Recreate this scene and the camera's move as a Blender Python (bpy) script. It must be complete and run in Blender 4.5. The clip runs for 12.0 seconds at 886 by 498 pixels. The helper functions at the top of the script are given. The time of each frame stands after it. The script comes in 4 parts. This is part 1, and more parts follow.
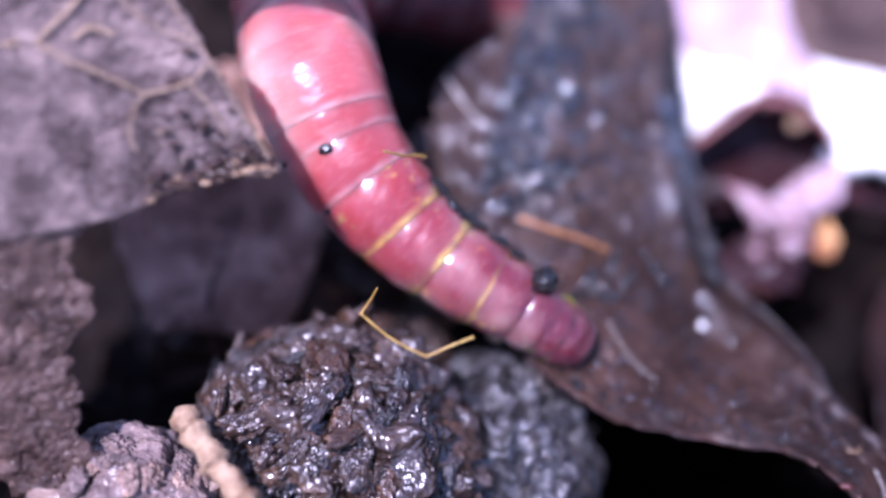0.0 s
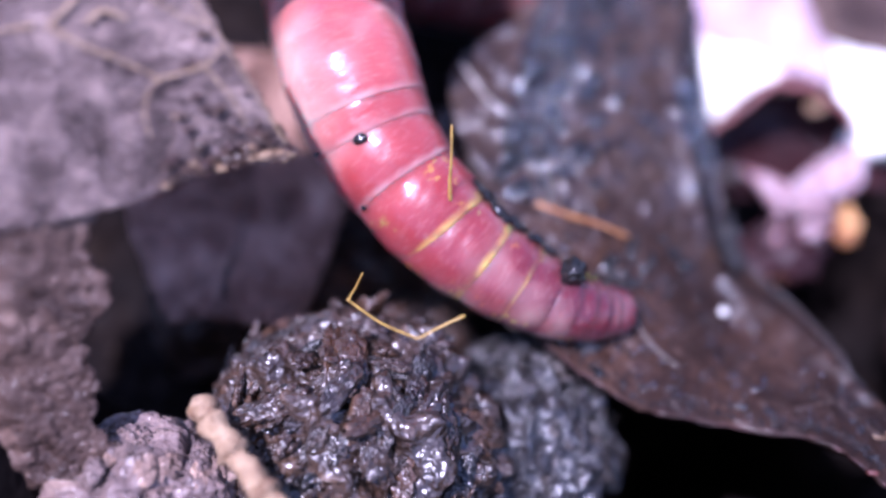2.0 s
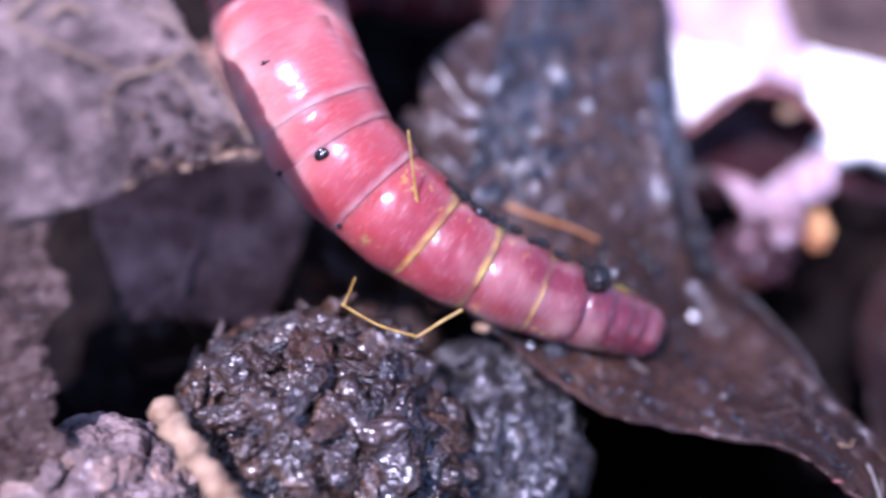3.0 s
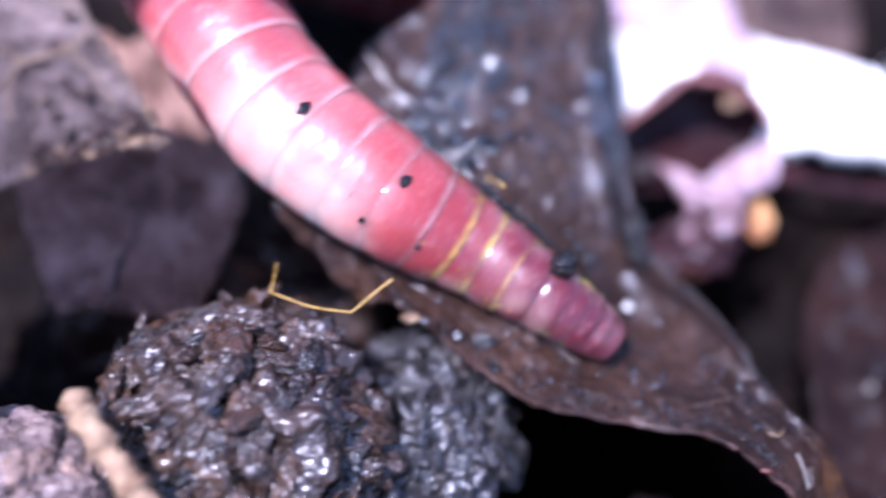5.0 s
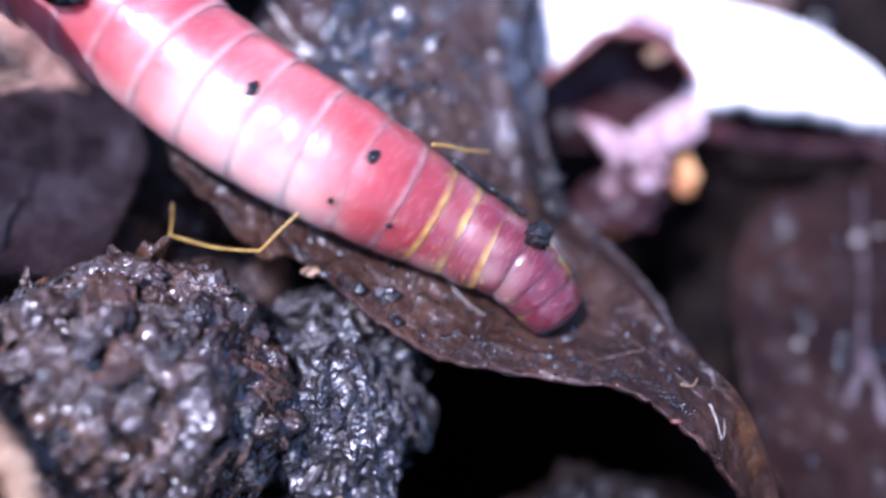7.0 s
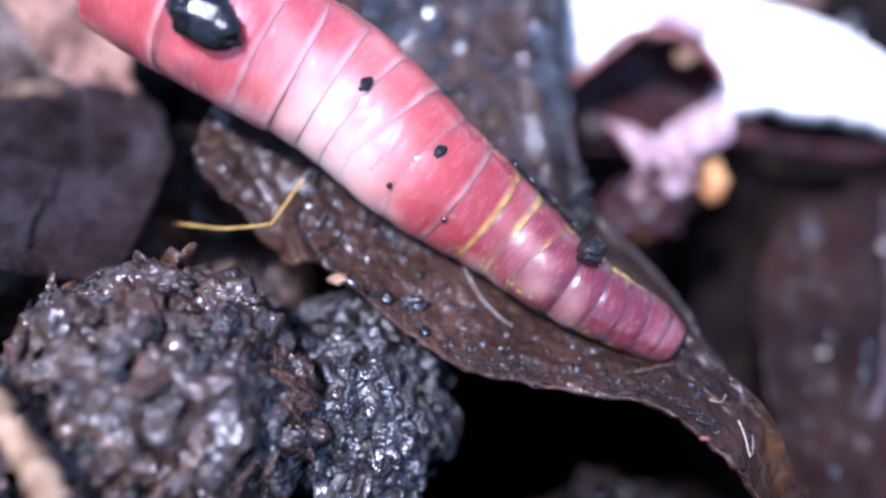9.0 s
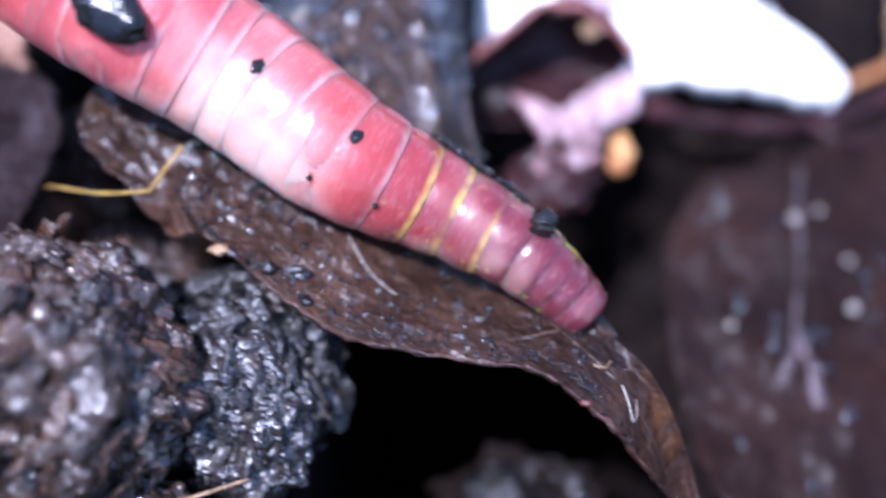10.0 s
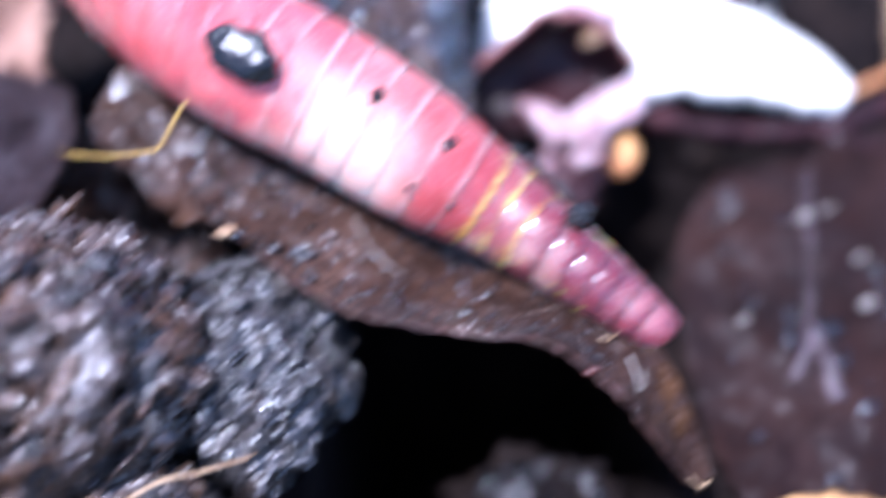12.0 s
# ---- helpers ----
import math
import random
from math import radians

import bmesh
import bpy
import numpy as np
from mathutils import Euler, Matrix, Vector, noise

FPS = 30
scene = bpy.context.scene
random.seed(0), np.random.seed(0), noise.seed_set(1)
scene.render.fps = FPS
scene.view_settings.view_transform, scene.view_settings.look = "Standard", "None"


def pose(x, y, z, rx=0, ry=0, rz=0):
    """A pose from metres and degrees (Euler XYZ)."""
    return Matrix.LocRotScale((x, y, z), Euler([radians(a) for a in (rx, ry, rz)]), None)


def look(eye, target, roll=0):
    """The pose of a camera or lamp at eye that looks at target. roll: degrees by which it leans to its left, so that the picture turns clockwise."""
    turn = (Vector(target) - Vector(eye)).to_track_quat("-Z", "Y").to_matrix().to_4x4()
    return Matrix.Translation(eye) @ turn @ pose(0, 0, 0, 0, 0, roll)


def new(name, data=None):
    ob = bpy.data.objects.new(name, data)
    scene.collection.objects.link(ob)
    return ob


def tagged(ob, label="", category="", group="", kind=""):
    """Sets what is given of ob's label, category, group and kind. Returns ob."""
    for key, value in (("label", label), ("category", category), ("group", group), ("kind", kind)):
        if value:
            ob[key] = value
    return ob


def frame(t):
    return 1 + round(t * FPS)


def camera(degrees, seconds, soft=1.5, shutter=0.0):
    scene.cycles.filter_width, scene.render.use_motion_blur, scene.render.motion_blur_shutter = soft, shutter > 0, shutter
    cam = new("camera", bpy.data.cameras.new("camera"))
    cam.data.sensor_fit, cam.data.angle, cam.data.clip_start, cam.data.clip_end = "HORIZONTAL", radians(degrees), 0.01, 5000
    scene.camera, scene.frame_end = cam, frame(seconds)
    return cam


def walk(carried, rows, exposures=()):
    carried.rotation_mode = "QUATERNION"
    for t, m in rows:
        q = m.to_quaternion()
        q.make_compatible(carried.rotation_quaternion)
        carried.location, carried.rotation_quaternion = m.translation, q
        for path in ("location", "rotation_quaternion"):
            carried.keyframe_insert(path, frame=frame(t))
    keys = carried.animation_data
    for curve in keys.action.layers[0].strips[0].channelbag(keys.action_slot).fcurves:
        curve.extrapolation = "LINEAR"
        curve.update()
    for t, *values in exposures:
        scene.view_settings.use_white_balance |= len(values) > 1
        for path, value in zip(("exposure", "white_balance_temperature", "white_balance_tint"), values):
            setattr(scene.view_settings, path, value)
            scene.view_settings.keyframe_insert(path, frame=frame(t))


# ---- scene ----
MM = 0.001
RINGS = 40
cam = camera(46.0, 12.0, soft=2.6, shutter=0.8)
cam.data.dof.use_dof = True
cam.data.dof.focus_distance = 26.9 * MM
cam.data.dof.aperture_fstop = 20.0
walk(cam, [
    (0, pose(0.00000, -0.01600, 0.03800, 32.00, 0.00, 0.00)),
    (0.5, pose(-0.00007, -0.01615, 0.03800, 32.21, 0.24, -0.09)),
    (1, pose(-0.00003, -0.01611, 0.03815, 32.40, 0.60, -0.01)),
    (1.5, pose(-0.00033, -0.01587, 0.03750, 31.74, 0.46, -0.11)),
    (2, pose(-0.00029, -0.01601, 0.03752, 31.77, 0.60, -0.17)),
    (2.5, pose(-0.00040, -0.01591, 0.03754, 31.63, 0.18, -0.11)),
    (3, pose(-0.00006, -0.01560, 0.03743, 31.29, -0.89, -0.14)),
    (3.2, pose(0.00166, -0.01603, 0.03690, 32.60, -0.03, -0.78)),
    (4.8, pose(0.00121, -0.01590, 0.03683, 31.36, -0.88, -0.57)),
    (5, pose(0.00191, -0.01580, 0.03696, 31.56, -0.91, -0.57)),
    (5.5, pose(0.00271, -0.01585, 0.03640, 32.05, -1.39, -1.37)),
    (6, pose(0.00342, -0.01633, 0.03628, 32.20, -0.68, -1.23)),
    (6.5, pose(0.00449, -0.01644, 0.03592, 32.05, -1.26, -1.89)),
    (7, pose(0.00415, -0.01641, 0.03537, 31.51, -1.30, -1.78)),
    (7.5, pose(0.00367, -0.01598, 0.03495, 30.85, -1.52, -1.60)),
    (7.7, pose(0.00349, -0.01567, 0.03509, 30.55, -1.34, -1.41)),
    (9.3, pose(0.00356, -0.01516, 0.03573, 29.48, -1.60, -0.82)),
    (9.5, pose(0.00404, -0.01501, 0.03580, 29.18, -1.83, -0.92)),
    (10, pose(0.00653, -0.01622, 0.03491, 30.41, -1.40, -1.69)),
    (10.5, pose(0.00708, -0.01650, 0.03367, 31.02, -2.35, -2.72)),
    (11, pose(0.00684, -0.01670, 0.03361, 31.23, -2.11, -2.66)),
    (11.5, pose(0.00693, -0.01767, 0.03388, 33.09, -1.50, -2.66)),
    (11.9, pose(0.00754, -0.01921, 0.03338, 37.19, -0.06, -2.67)),
    (12, pose(0.00710, -0.01909, 0.03329, 35.90, 0.44, -1.71)),
], exposures=((0.0, 0.81, 5230, 40), (3.2, 0.80, 5230, 41), (4.8, 0.95, 5180, 32), (7.7, 0.97, 5170, 30), (9.3, 0.95, 5150, 24), (10.5, 1.12, 5150, 24), (11.5, 1.25, 5150, 24), (12.0, 1.42, 5120, 23)))

# ---- light ----
world = bpy.data.worlds.new("sky")
scene.world = world
world.use_nodes = True
wn = world.node_tree
sky = wn.nodes.new("ShaderNodeTexSky")
sky.sky_type, sky.sun_disc = "NISHITA", False
sky.sun_elevation, sky.sun_rotation = radians(71), radians(-122)
wn.links.new(sky.outputs[0], wn.nodes["Background"].inputs[0])
wn.nodes["Background"].inputs[1].default_value = 0.135
sun = new("sun", bpy.data.lights.new("sun", "SUN"))
sun.data.energy, sun.data.angle, sun.data.color = 5.0, radians(0.6), (1.0, 0.96, 0.92)
sun.matrix_basis = look((-0.28, -0.17, 0.94), (0, 0, 0))


# ---- materials ----
def material(name):
    m = bpy.data.materials.new(name)
    m.use_nodes = True
    nt = m.node_tree
    b = nt.nodes["Principled BSDF"]
    tc = nt.nodes.new("ShaderNodeTexCoord")
    mp = nt.nodes.new("ShaderNodeMapping")
    mp.inputs["Scale"].default_value = (1000, 1000, 1000)  # texture space in millimetres
    nt.links.new(tc.outputs["Object"], mp.inputs[0])
    return m, nt, b, mp.outputs[0]


def noise_tex(nt, vec, scale, detail=6.0, rough=0.6, warp=0.0):
    n = nt.nodes.new("ShaderNodeTexNoise")
    n.inputs["Scale"].default_value, n.inputs["Detail"].default_value = scale, detail
    n.inputs["Roughness"].default_value, n.inputs["Distortion"].default_value = rough, warp
    nt.links.new(vec, n.inputs["Vector"])
    return n.outputs[0]


def ramp(nt, fac, *stops):
    r = nt.nodes.new("ShaderNodeValToRGB")
    els = r.color_ramp.elements
    while len(els) < len(stops):
        els.new(0.5)
    for e, (p, c) in zip(els, stops):
        e.position, e.color = p, (*c, 1) if len(c) == 3 else c
    nt.links.new(fac, r.inputs[0])
    return r.outputs[0]


def grey(p, v):
    return (p, (v, v, v))


def mix(nt, a, b, fac, mode="MIX"):
    m = nt.nodes.new("ShaderNodeMix")
    m.data_type, m.blend_type = "RGBA", mode
    for sock, v in ((m.inputs[6], a), (m.inputs[7], b), (m.inputs[0], fac)):
        if isinstance(v, bpy.types.NodeSocket):
            nt.links.new(v, sock)
        elif isinstance(v, tuple):
            sock.default_value = (*v, 1)
        else:
            sock.default_value = v
    return m.outputs[2]


def bump(nt, b, *layers):
    """Layers of (height socket, depth in mm)."""
    last = None
    for h, d in layers:
        n = nt.nodes.new("ShaderNodeBump")
        n.inputs["Strength"].default_value, n.inputs["Distance"].default_value = 1.0, d * MM
        nt.links.new(h, n.inputs["Height"])
        if last:
            nt.links.new(last, n.inputs["Normal"])
        last = n.outputs[0]
    nt.links.new(last, b.inputs["Normal"])
    nt.links.new(last, b.inputs["Coat Normal"])


def spread(nt, vec, factors):
    m = nt.nodes.new("ShaderNodeMapping")
    m.inputs["Scale"].default_value = factors
    nt.links.new(vec, m.inputs[0])
    return m.outputs[0]


# the last two tints put the shade on the hind loop into the skin colour
TINT_AT = (0, 3, 5, 7, 9, 11, 12.4, 14, 15.5, 17, 20, 24, 28)
TINTS = ((0.20, 0.040, 0.058), (0.14, 0.024, 0.038), (0.125, 0.018, 0.029), (0.13, 0.017, 0.027), (0.19, 0.025, 0.033), (0.34, 0.053, 0.056), (0.46, 0.095, 0.092),
         (0.53, 0.135, 0.125), (0.49, 0.10, 0.10), (0.45, 0.075, 0.085), (0.46, 0.08, 0.09), (0.27, 0.036, 0.045), (0.13, 0.016, 0.025))


def reach_round(nt, across):
    """0 on one flank, 1 from the back's middle on."""
    n = nt.nodes.new("ShaderNodeMapRange")
    n.interpolation_type = "SMOOTHSTEP"
    nt.links.new(across, n.inputs[0])
    n.inputs[1].default_value, n.inputs[2].default_value = -1.3, 0.5
    return n.outputs[0]


def worm_material(name, lips, lip_colour, whole, sheen, film=380, flank=0.86, band=0.27):
    """Wet skin whose ground colour runs along the body, darkened behind as shade; each ring gives its place on it."""
    m, nt, b, v0 = material(name)
    info = nt.nodes.new("ShaderNodeObjectInfo")
    # the pattern runs on from ring to ring
    far = nt.nodes.new("ShaderNodeVectorMath")
    far.operation = "MULTIPLY_ADD"
    nt.links.new(info.outputs["Alpha"], far.inputs[0])
    far.inputs[1].default_value = (0, 0, 1.15 * RINGS)
    nt.links.new(v0, far.inputs[2])
    v = far.outputs[0]
    sep = nt.nodes.new("ShaderNodeSeparateXYZ")
    nt.links.new(v0, sep.inputs[0])
    run = nt.nodes.new("ShaderNodeMath")
    run.operation = "MULTIPLY_ADD"
    nt.links.new(sep.outputs[2], run.inputs[0])
    run.inputs[1].default_value = 1 / (1.15 * RINGS)
    nt.links.new(info.outputs["Alpha"], run.inputs[2])
    mid = ramp(nt, run.outputs[0], *[(p / RINGS, c) for p, c in zip(TINT_AT, TINTS)])
    # paler flank beside the girdle
    flesh = mix(nt, ramp(nt, run.outputs[0], grey(11.8 / RINGS, 0.0), grey(13.0 / RINGS, 0.6), grey(14.6 / RINGS, 0.65), grey(17.0 / RINGS, 0.05)), ramp(nt, reach_round(nt, sep.outputs[1]), grey(0.0, 1.0), grey(1.0, 0.0)), 1.0, "MULTIPLY")
    mid = mix(nt, mid, (0.78, 0.46, 0.38), flesh)
    deep = mix(nt, mid, (0.80, 0.62, 0.64), 1.0, "MULTIPLY")
    pale = mix(nt, mid, (0.95, 0.68, 0.55), 0.34)
    soft = noise_tex(nt, v, 0.33, 2)
    base = mix(nt, deep, mid, ramp(nt, soft, grey(0.32, 0.0), grey(0.52, 1.0)))
    base = mix(nt, base, pale, ramp(nt, soft, grey(0.50, 0.0), grey(0.72, 1.0)))
    fine = noise_tex(nt, spread(nt, v, (1, 1, 4)), 2.6, 4)
    base = mix(nt, base, pale, ramp(nt, fine, grey(0.5, 0.0), grey(0.8, 0.35)))
    # coloured lip at the front of every ring, bare only where the rings are drawn apart
    wob = nt.nodes.new("ShaderNodeMath")
    wob.operation = "MULTIPLY_ADD"
    nt.links.new(noise_tex(nt, v, 0.8, 2), wob.inputs[0])
    wob.inputs[1].default_value = 0.16
    nt.links.new(sep.outputs[2], wob.inputs[2])
    lip = ramp(nt, wob.outputs[0], grey(band, lips), grey(band + 0.15, 0.0))
    lip = mix(nt, lip, ramp(nt, noise_tex(nt, v, 0.7, 2), grey(0.38, whole), grey(0.60, 1.0)), 1.0, "MULTIPLY")
    base = mix(nt, base, lip_colour, lip)
    # iridescent patches on both flanks of the front rings
    side = nt.nodes.new("ShaderNodeMath")
    side.operation = "ABSOLUTE"
    nt.links.new(sep.outputs[1], side.inputs[0])
    patch = mix(nt, ramp(nt, side.outputs[0], grey(0.72, 0.0), grey(0.95, sheen)), ramp(nt, noise_tex(nt, spread(nt, v, (1, 1, 2)), 1.9, 2), grey(0.60, 0.0), grey(0.66, 1.0)), 1.0, "MULTIPLY")
    hue = ramp(nt, noise_tex(nt, v, 0.9, 2), (0.35, (0.85, 0.36, 0.04)), (0.5, (0.80, 0.66, 0.05)), (0.64, (0.35, 0.72, 0.10)))
    base = mix(nt, base, hue, patch)
    edge = mix(nt, ramp(nt, sep.outputs[1], grey(flank, 0.0), grey(flank + 0.12, min(1.0, sheen * 1.7))), ramp(nt, noise_tex(nt, spread(nt, v, (1, 1, 1.6)), 1.3, 1), grey(0.53, 0.0), grey(0.61, 0.85)), 1.0, "MULTIPLY")
    base = mix(nt, base, ramp(nt, noise_tex(nt, v, 1.2, 1), (0.4, (0.85, 0.62, 0.04)), (0.55, (0.62, 0.80, 0.05))), edge)
    nt.links.new(base, b.inputs["Base Color"])
    b.inputs["Subsurface Weight"].default_value = 0.9
    b.inputs["Subsurface Radius"].default_value = (1.0, 0.24, 0.21)
    b.inputs["Subsurface Scale"].default_value = 1.5 * MM
    b.inputs["Roughness"].default_value = 0.42
    b.inputs["Specular IOR Level"].default_value = 0.35
    b.inputs["Coat Weight"].default_value = 1.0
    b.inputs["Coat Roughness"].default_value = 0.14
    b.inputs["Coat IOR"].default_value = 1.45
    b.inputs["Thin Film Thickness"].default_value = film
    b.inputs["Thin Film IOR"].default_value = 1.5
    bump(nt, b, (noise_tex(nt, spread(nt, v, (1, 1, 2)), 0.7, 2), 0.09), (noise_tex(nt, v, 4, 2), 0.008))
    return m


def wet_soil(name, dark, mid, light, rough=0.28, scale=1.0, relief=0.42, wet=1.0, gloss=0.8):
    m, nt, b, v = material(name)
    big = noise_tex(nt, v, 0.45 * scale, 8, 0.65, 0.4)
    base = ramp(nt, big, (0.32, dark), (0.55, mid), (0.74, light))
    grit = noise_tex(nt, v, 5 * scale, 6, 0.7)
    base = mix(nt, base, light, ramp(nt, grit, grey(0.6, 0.0), grey(0.75, 0.6)))
    info = nt.nodes.new("ShaderNodeObjectInfo")
    base = mix(nt, base, ramp(nt, info.outputs["Random"], (0.0, (0.55, 0.53, 0.56)), (0.5, (0.95, 0.95, 1.0)), (1.0, (1.25, 1.12, 0.95))), 1.0, "MULTIPLY")
    nt.links.new(base, b.inputs["Base Color"])
    rr = nt.nodes.new("ShaderNodeMapRange")
    nt.links.new(noise_tex(nt, v, 1.1 * scale, 4), rr.inputs[0])
    rr.inputs[1].default_value, rr.inputs[2].default_value = 0.35, 0.65
    rr.inputs[3].default_value, rr.inputs[4].default_value = rough * 1.1, rough * 2.2
    nt.links.new(rr.outputs[0], b.inputs["Roughness"])
    b.inputs["Specular IOR Level"].default_value = gloss
    b.inputs["Coat Weight"].default_value, b.inputs["Coat Roughness"].default_value = wet, 0.2
    b.inputs["Coat IOR"].default_value = 1.5
    bump(nt, b, (noise_tex(nt, v, 1.0 * scale, 2, 0.5), relief), (noise_tex(nt, v, 3.0 * scale, 1, 0.5), relief * 0.36))
    return m


def leaf_material(name, dark, mid, light, rough, relief, grain=(1, 1, 1), scale=1.0, wet=0.7, wetter=False):
    m, nt, b, v = material(name)
    v2 = spread(nt, v, grain)
    big = noise_tex(nt, v, 0.22 * scale, 6, 0.6, 0.6)
    base = ramp(nt, big, (0.35, dark), (0.52, mid), (0.70, light))
    fibre = noise_tex(nt, v2, 3.0 * scale, 8, 0.7)
    base = mix(nt, base, light, ramp(nt, fibre, grey(0.52, 0.0), grey(0.72, 0.75)))
    base = mix(nt, base, dark, ramp(nt, noise_tex(nt, v2, 1.3 * scale, 5, 0.7), grey(0.55, 0.0), grey(0.7, 0.8)))
    if wetter:  # sky sheen put into the colour as a paler upper end, and amber rotten patches
        place = nt.nodes.new("ShaderNodeSeparateXYZ")
        nt.links.new(v, place.inputs[0])
        high = nt.nodes.new("ShaderNodeMapRange")
        nt.links.new(place.outputs[1], high.inputs[0])
        high.inputs[1].default_value, high.inputs[2].default_value = 0.0, 4.5
        sheen_tint = mix(nt, high.outputs[0], ramp(nt, noise_tex(nt, v, 0.7, 5, 0.65), grey(0.36, 0.1), grey(0.6, 0.75)), 1.0, "MULTIPLY")
        base = mix(nt, base, (0.06, 0.037, 0.027), sheen_tint)
        base = mix(nt, base, (0.11, 0.045, 0.008), ramp(nt, noise_tex(nt, v, 0.5, 3, 0.5), grey(0.62, 0.0), grey(0.74, 0.4)))
    nt.links.new(base, b.inputs["Base Color"])
    rr = nt.nodes.new("ShaderNodeMapRange")
    nt.links.new(noise_tex(nt, v, 0.8 * scale, 5), rr.inputs[0])
    rr.inputs[1].default_value, rr.inputs[2].default_value = 0.38, 0.62
    rr.inputs[3].default_value, rr.inputs[4].default_value = rough * 1.3, rough * 2.2
    b.inputs["Specular IOR Level"].default_value = 0.14
    nt.links.new(rr.outputs[0], b.inputs["Roughness"])
    b.inputs["Coat Weight"].default_value, b.inputs["Coat Roughness"].default_value = wet, 0.2
    b.inputs["Coat IOR"].default_value = 1.42
    if wetter:  # a film of water over the leaf's upper end
        sep = nt.nodes.new("ShaderNodeSeparateXYZ")
        nt.links.new(v, sep.inputs[0])
        film = nt.nodes.new("ShaderNodeMapRange")
        nt.links.new(sep.outputs[1], film.inputs[0])
        film.inputs[1].default_value, film.inputs[2].default_value = -1.0, 4.0
        film.inputs[3].default_value, film.inputs[4].default_value = wet * 0.75, 1.0
        patches = ramp(nt, noise_tex(nt, v, 1.1, 4, 0.6), grey(0.50, 0.15), grey(0.60, 1.0))
        nt.links.new(mix(nt, film.outputs[0], patches, 1.0, "MULTIPLY"), b.inputs["Coat Weight"])
        ior = nt.nodes.new("ShaderNodeMapRange")
        nt.links.new(sep.outputs[1], ior.inputs[0])
        ior.inputs[1].default_value, ior.inputs[2].default_value = -1.0, 4.0
        ior.inputs[3].default_value, ior.inputs[4].default_value = 1.55, 1.8
        nt.links.new(ior.outputs[0], b.inputs["Coat IOR"])
        b.inputs["Coat Roughness"].default_value = 0.2
    bump(nt, b, (noise_tex(nt, v2, 0.8 * scale, 2, 0.5), relief), (noise_tex(nt, v2, 3.6 * scale, 2.5, 0.6), relief * 0.4))
    if wetter:
        rough_end = nt.nodes.new("ShaderNodeBump")
        puckers = nt.nodes.new("ShaderNodeMapRange")
        nt.links.new(film.outputs[0], puckers.inputs[0])
        puckers.inputs[1].default_value = 0.8
        nt.links.new(puckers.outputs[0], rough_end.inputs["Strength"])
        rough_end.inputs["Distance"].default_value = 0.5 * MM
        nt.links.new(noise_tex(nt, v, 1.0, 2, 0.5), rough_end.inputs["Height"])
        nt.links.new(b.inputs["Normal"].links[0].from_socket, rough_end.inputs["Normal"])
        nt.links.new(rough_end.outputs[0], b.inputs["Normal"])
        nt.links.new(rough_end.outputs[0], b.inputs["Coat Normal"])
    return m


def plain_material(name, c1, c2, rough, scale=2.0, relief=0.03, coat=0.0, sss=0.0):
    m, nt, b, v = material(name)
    nt.links.new(ramp(nt, noise_tex(nt, v, scale, 6, 0.65), (0.35, c1), (0.65, c2)), b.inputs["Base Color"])
    b.inputs["Roughness"].default_value = rough
    b.inputs["Coat Weight"].default_value, b.inputs["Coat Roughness"].default_value = coat, 0.06
    if sss:
        b.inputs["Subsurface Weight"].default_value = sss
        b.inputs["Subsurface Radius"].default_value = (1.0, 0.6, 0.5)
        b.inputs["Subsurface Scale"].default_value = 0.8 * MM
    bump(nt, b, (noise_tex(nt, v, scale * 2.5, 5, 0.65), relief))
    return m


def water_material():
    m, nt, b, v = material("water")
    b.inputs["Base Color"].default_value = (0.9, 0.93, 0.96, 1)
    b.inputs["Transmission Weight"].default_value = 1.0
    b.inputs["IOR"].default_value, b.inputs["Roughness"].default_value = 1.6, 0.17
    return m


SKIN = worm_material("wet_worm_skin", 0.42, (0.90, 0.52, 0.46), 0.3, 0.0, 0, band=0.17)
NECK_SKIN = worm_material("yellow_lipped_worm_skin", 0.9, (1.0, 0.60, 0.12), 0.08, 0.25, 0, 1.06, 0.18)
HEAD_SKIN = worm_material("purplish_worm_skin", 0.4, (0.06, 0.007, 0.014), 0.5, 0.45, 0, band=0.2)
# blacker than real soil: the hollow's shade is put into this colour
SHADE_BLACK_SOIL = wet_soil("wet_soil", (0.004, 0.0032, 0.0032), (0.009, 0.0065, 0.006), (0.025, 0.017, 0.013), 0.45, 1.0, 0.15, 0.0, 0.04)
CAST = wet_soil("wet_castings", (0.015, 0.0095, 0.0065), (0.056, 0.033, 0.021), (0.19, 0.11, 0.064), 0.25, 1.3, 0.42, 1.0, 0.6)
CAST_DARK = wet_soil("dark_wet_castings", (0.008, 0.007, 0.006), (0.022, 0.016, 0.013), (0.07, 0.05, 0.038), 0.22, 2.0, gloss=0.9)
TAN_CAST = wet_soil("tan_wet_castings", (0.03, 0.013, 0.006), (0.08, 0.036, 0.017), (0.18, 0.09, 0.043), 0.35, 1.6, 0.42, 0.25, 0.2)
FLAKE = wet_soil("wet_brown_flakes", (0.018, 0.0095, 0.0055), (0.062, 0.032, 0.0175), (0.20, 0.11, 0.056), 0.19, 2.2, 0.22, 0.9, 0.5)
FINE_FLAKE = wet_soil("wet_black_flakes", (0.018, 0.016, 0.016), (0.052, 0.046, 0.044), (0.17, 0.15, 0.14), 0.11, 2.4, 0.08, 0.8, 0.5)
CRUMB = wet_soil("drier_crumbs", (0.12, 0.08, 0.068), (0.27, 0.18, 0.145), (0.5, 0.35, 0.24), 0.45, 1.6, 0.35, 0.7, 0.6)
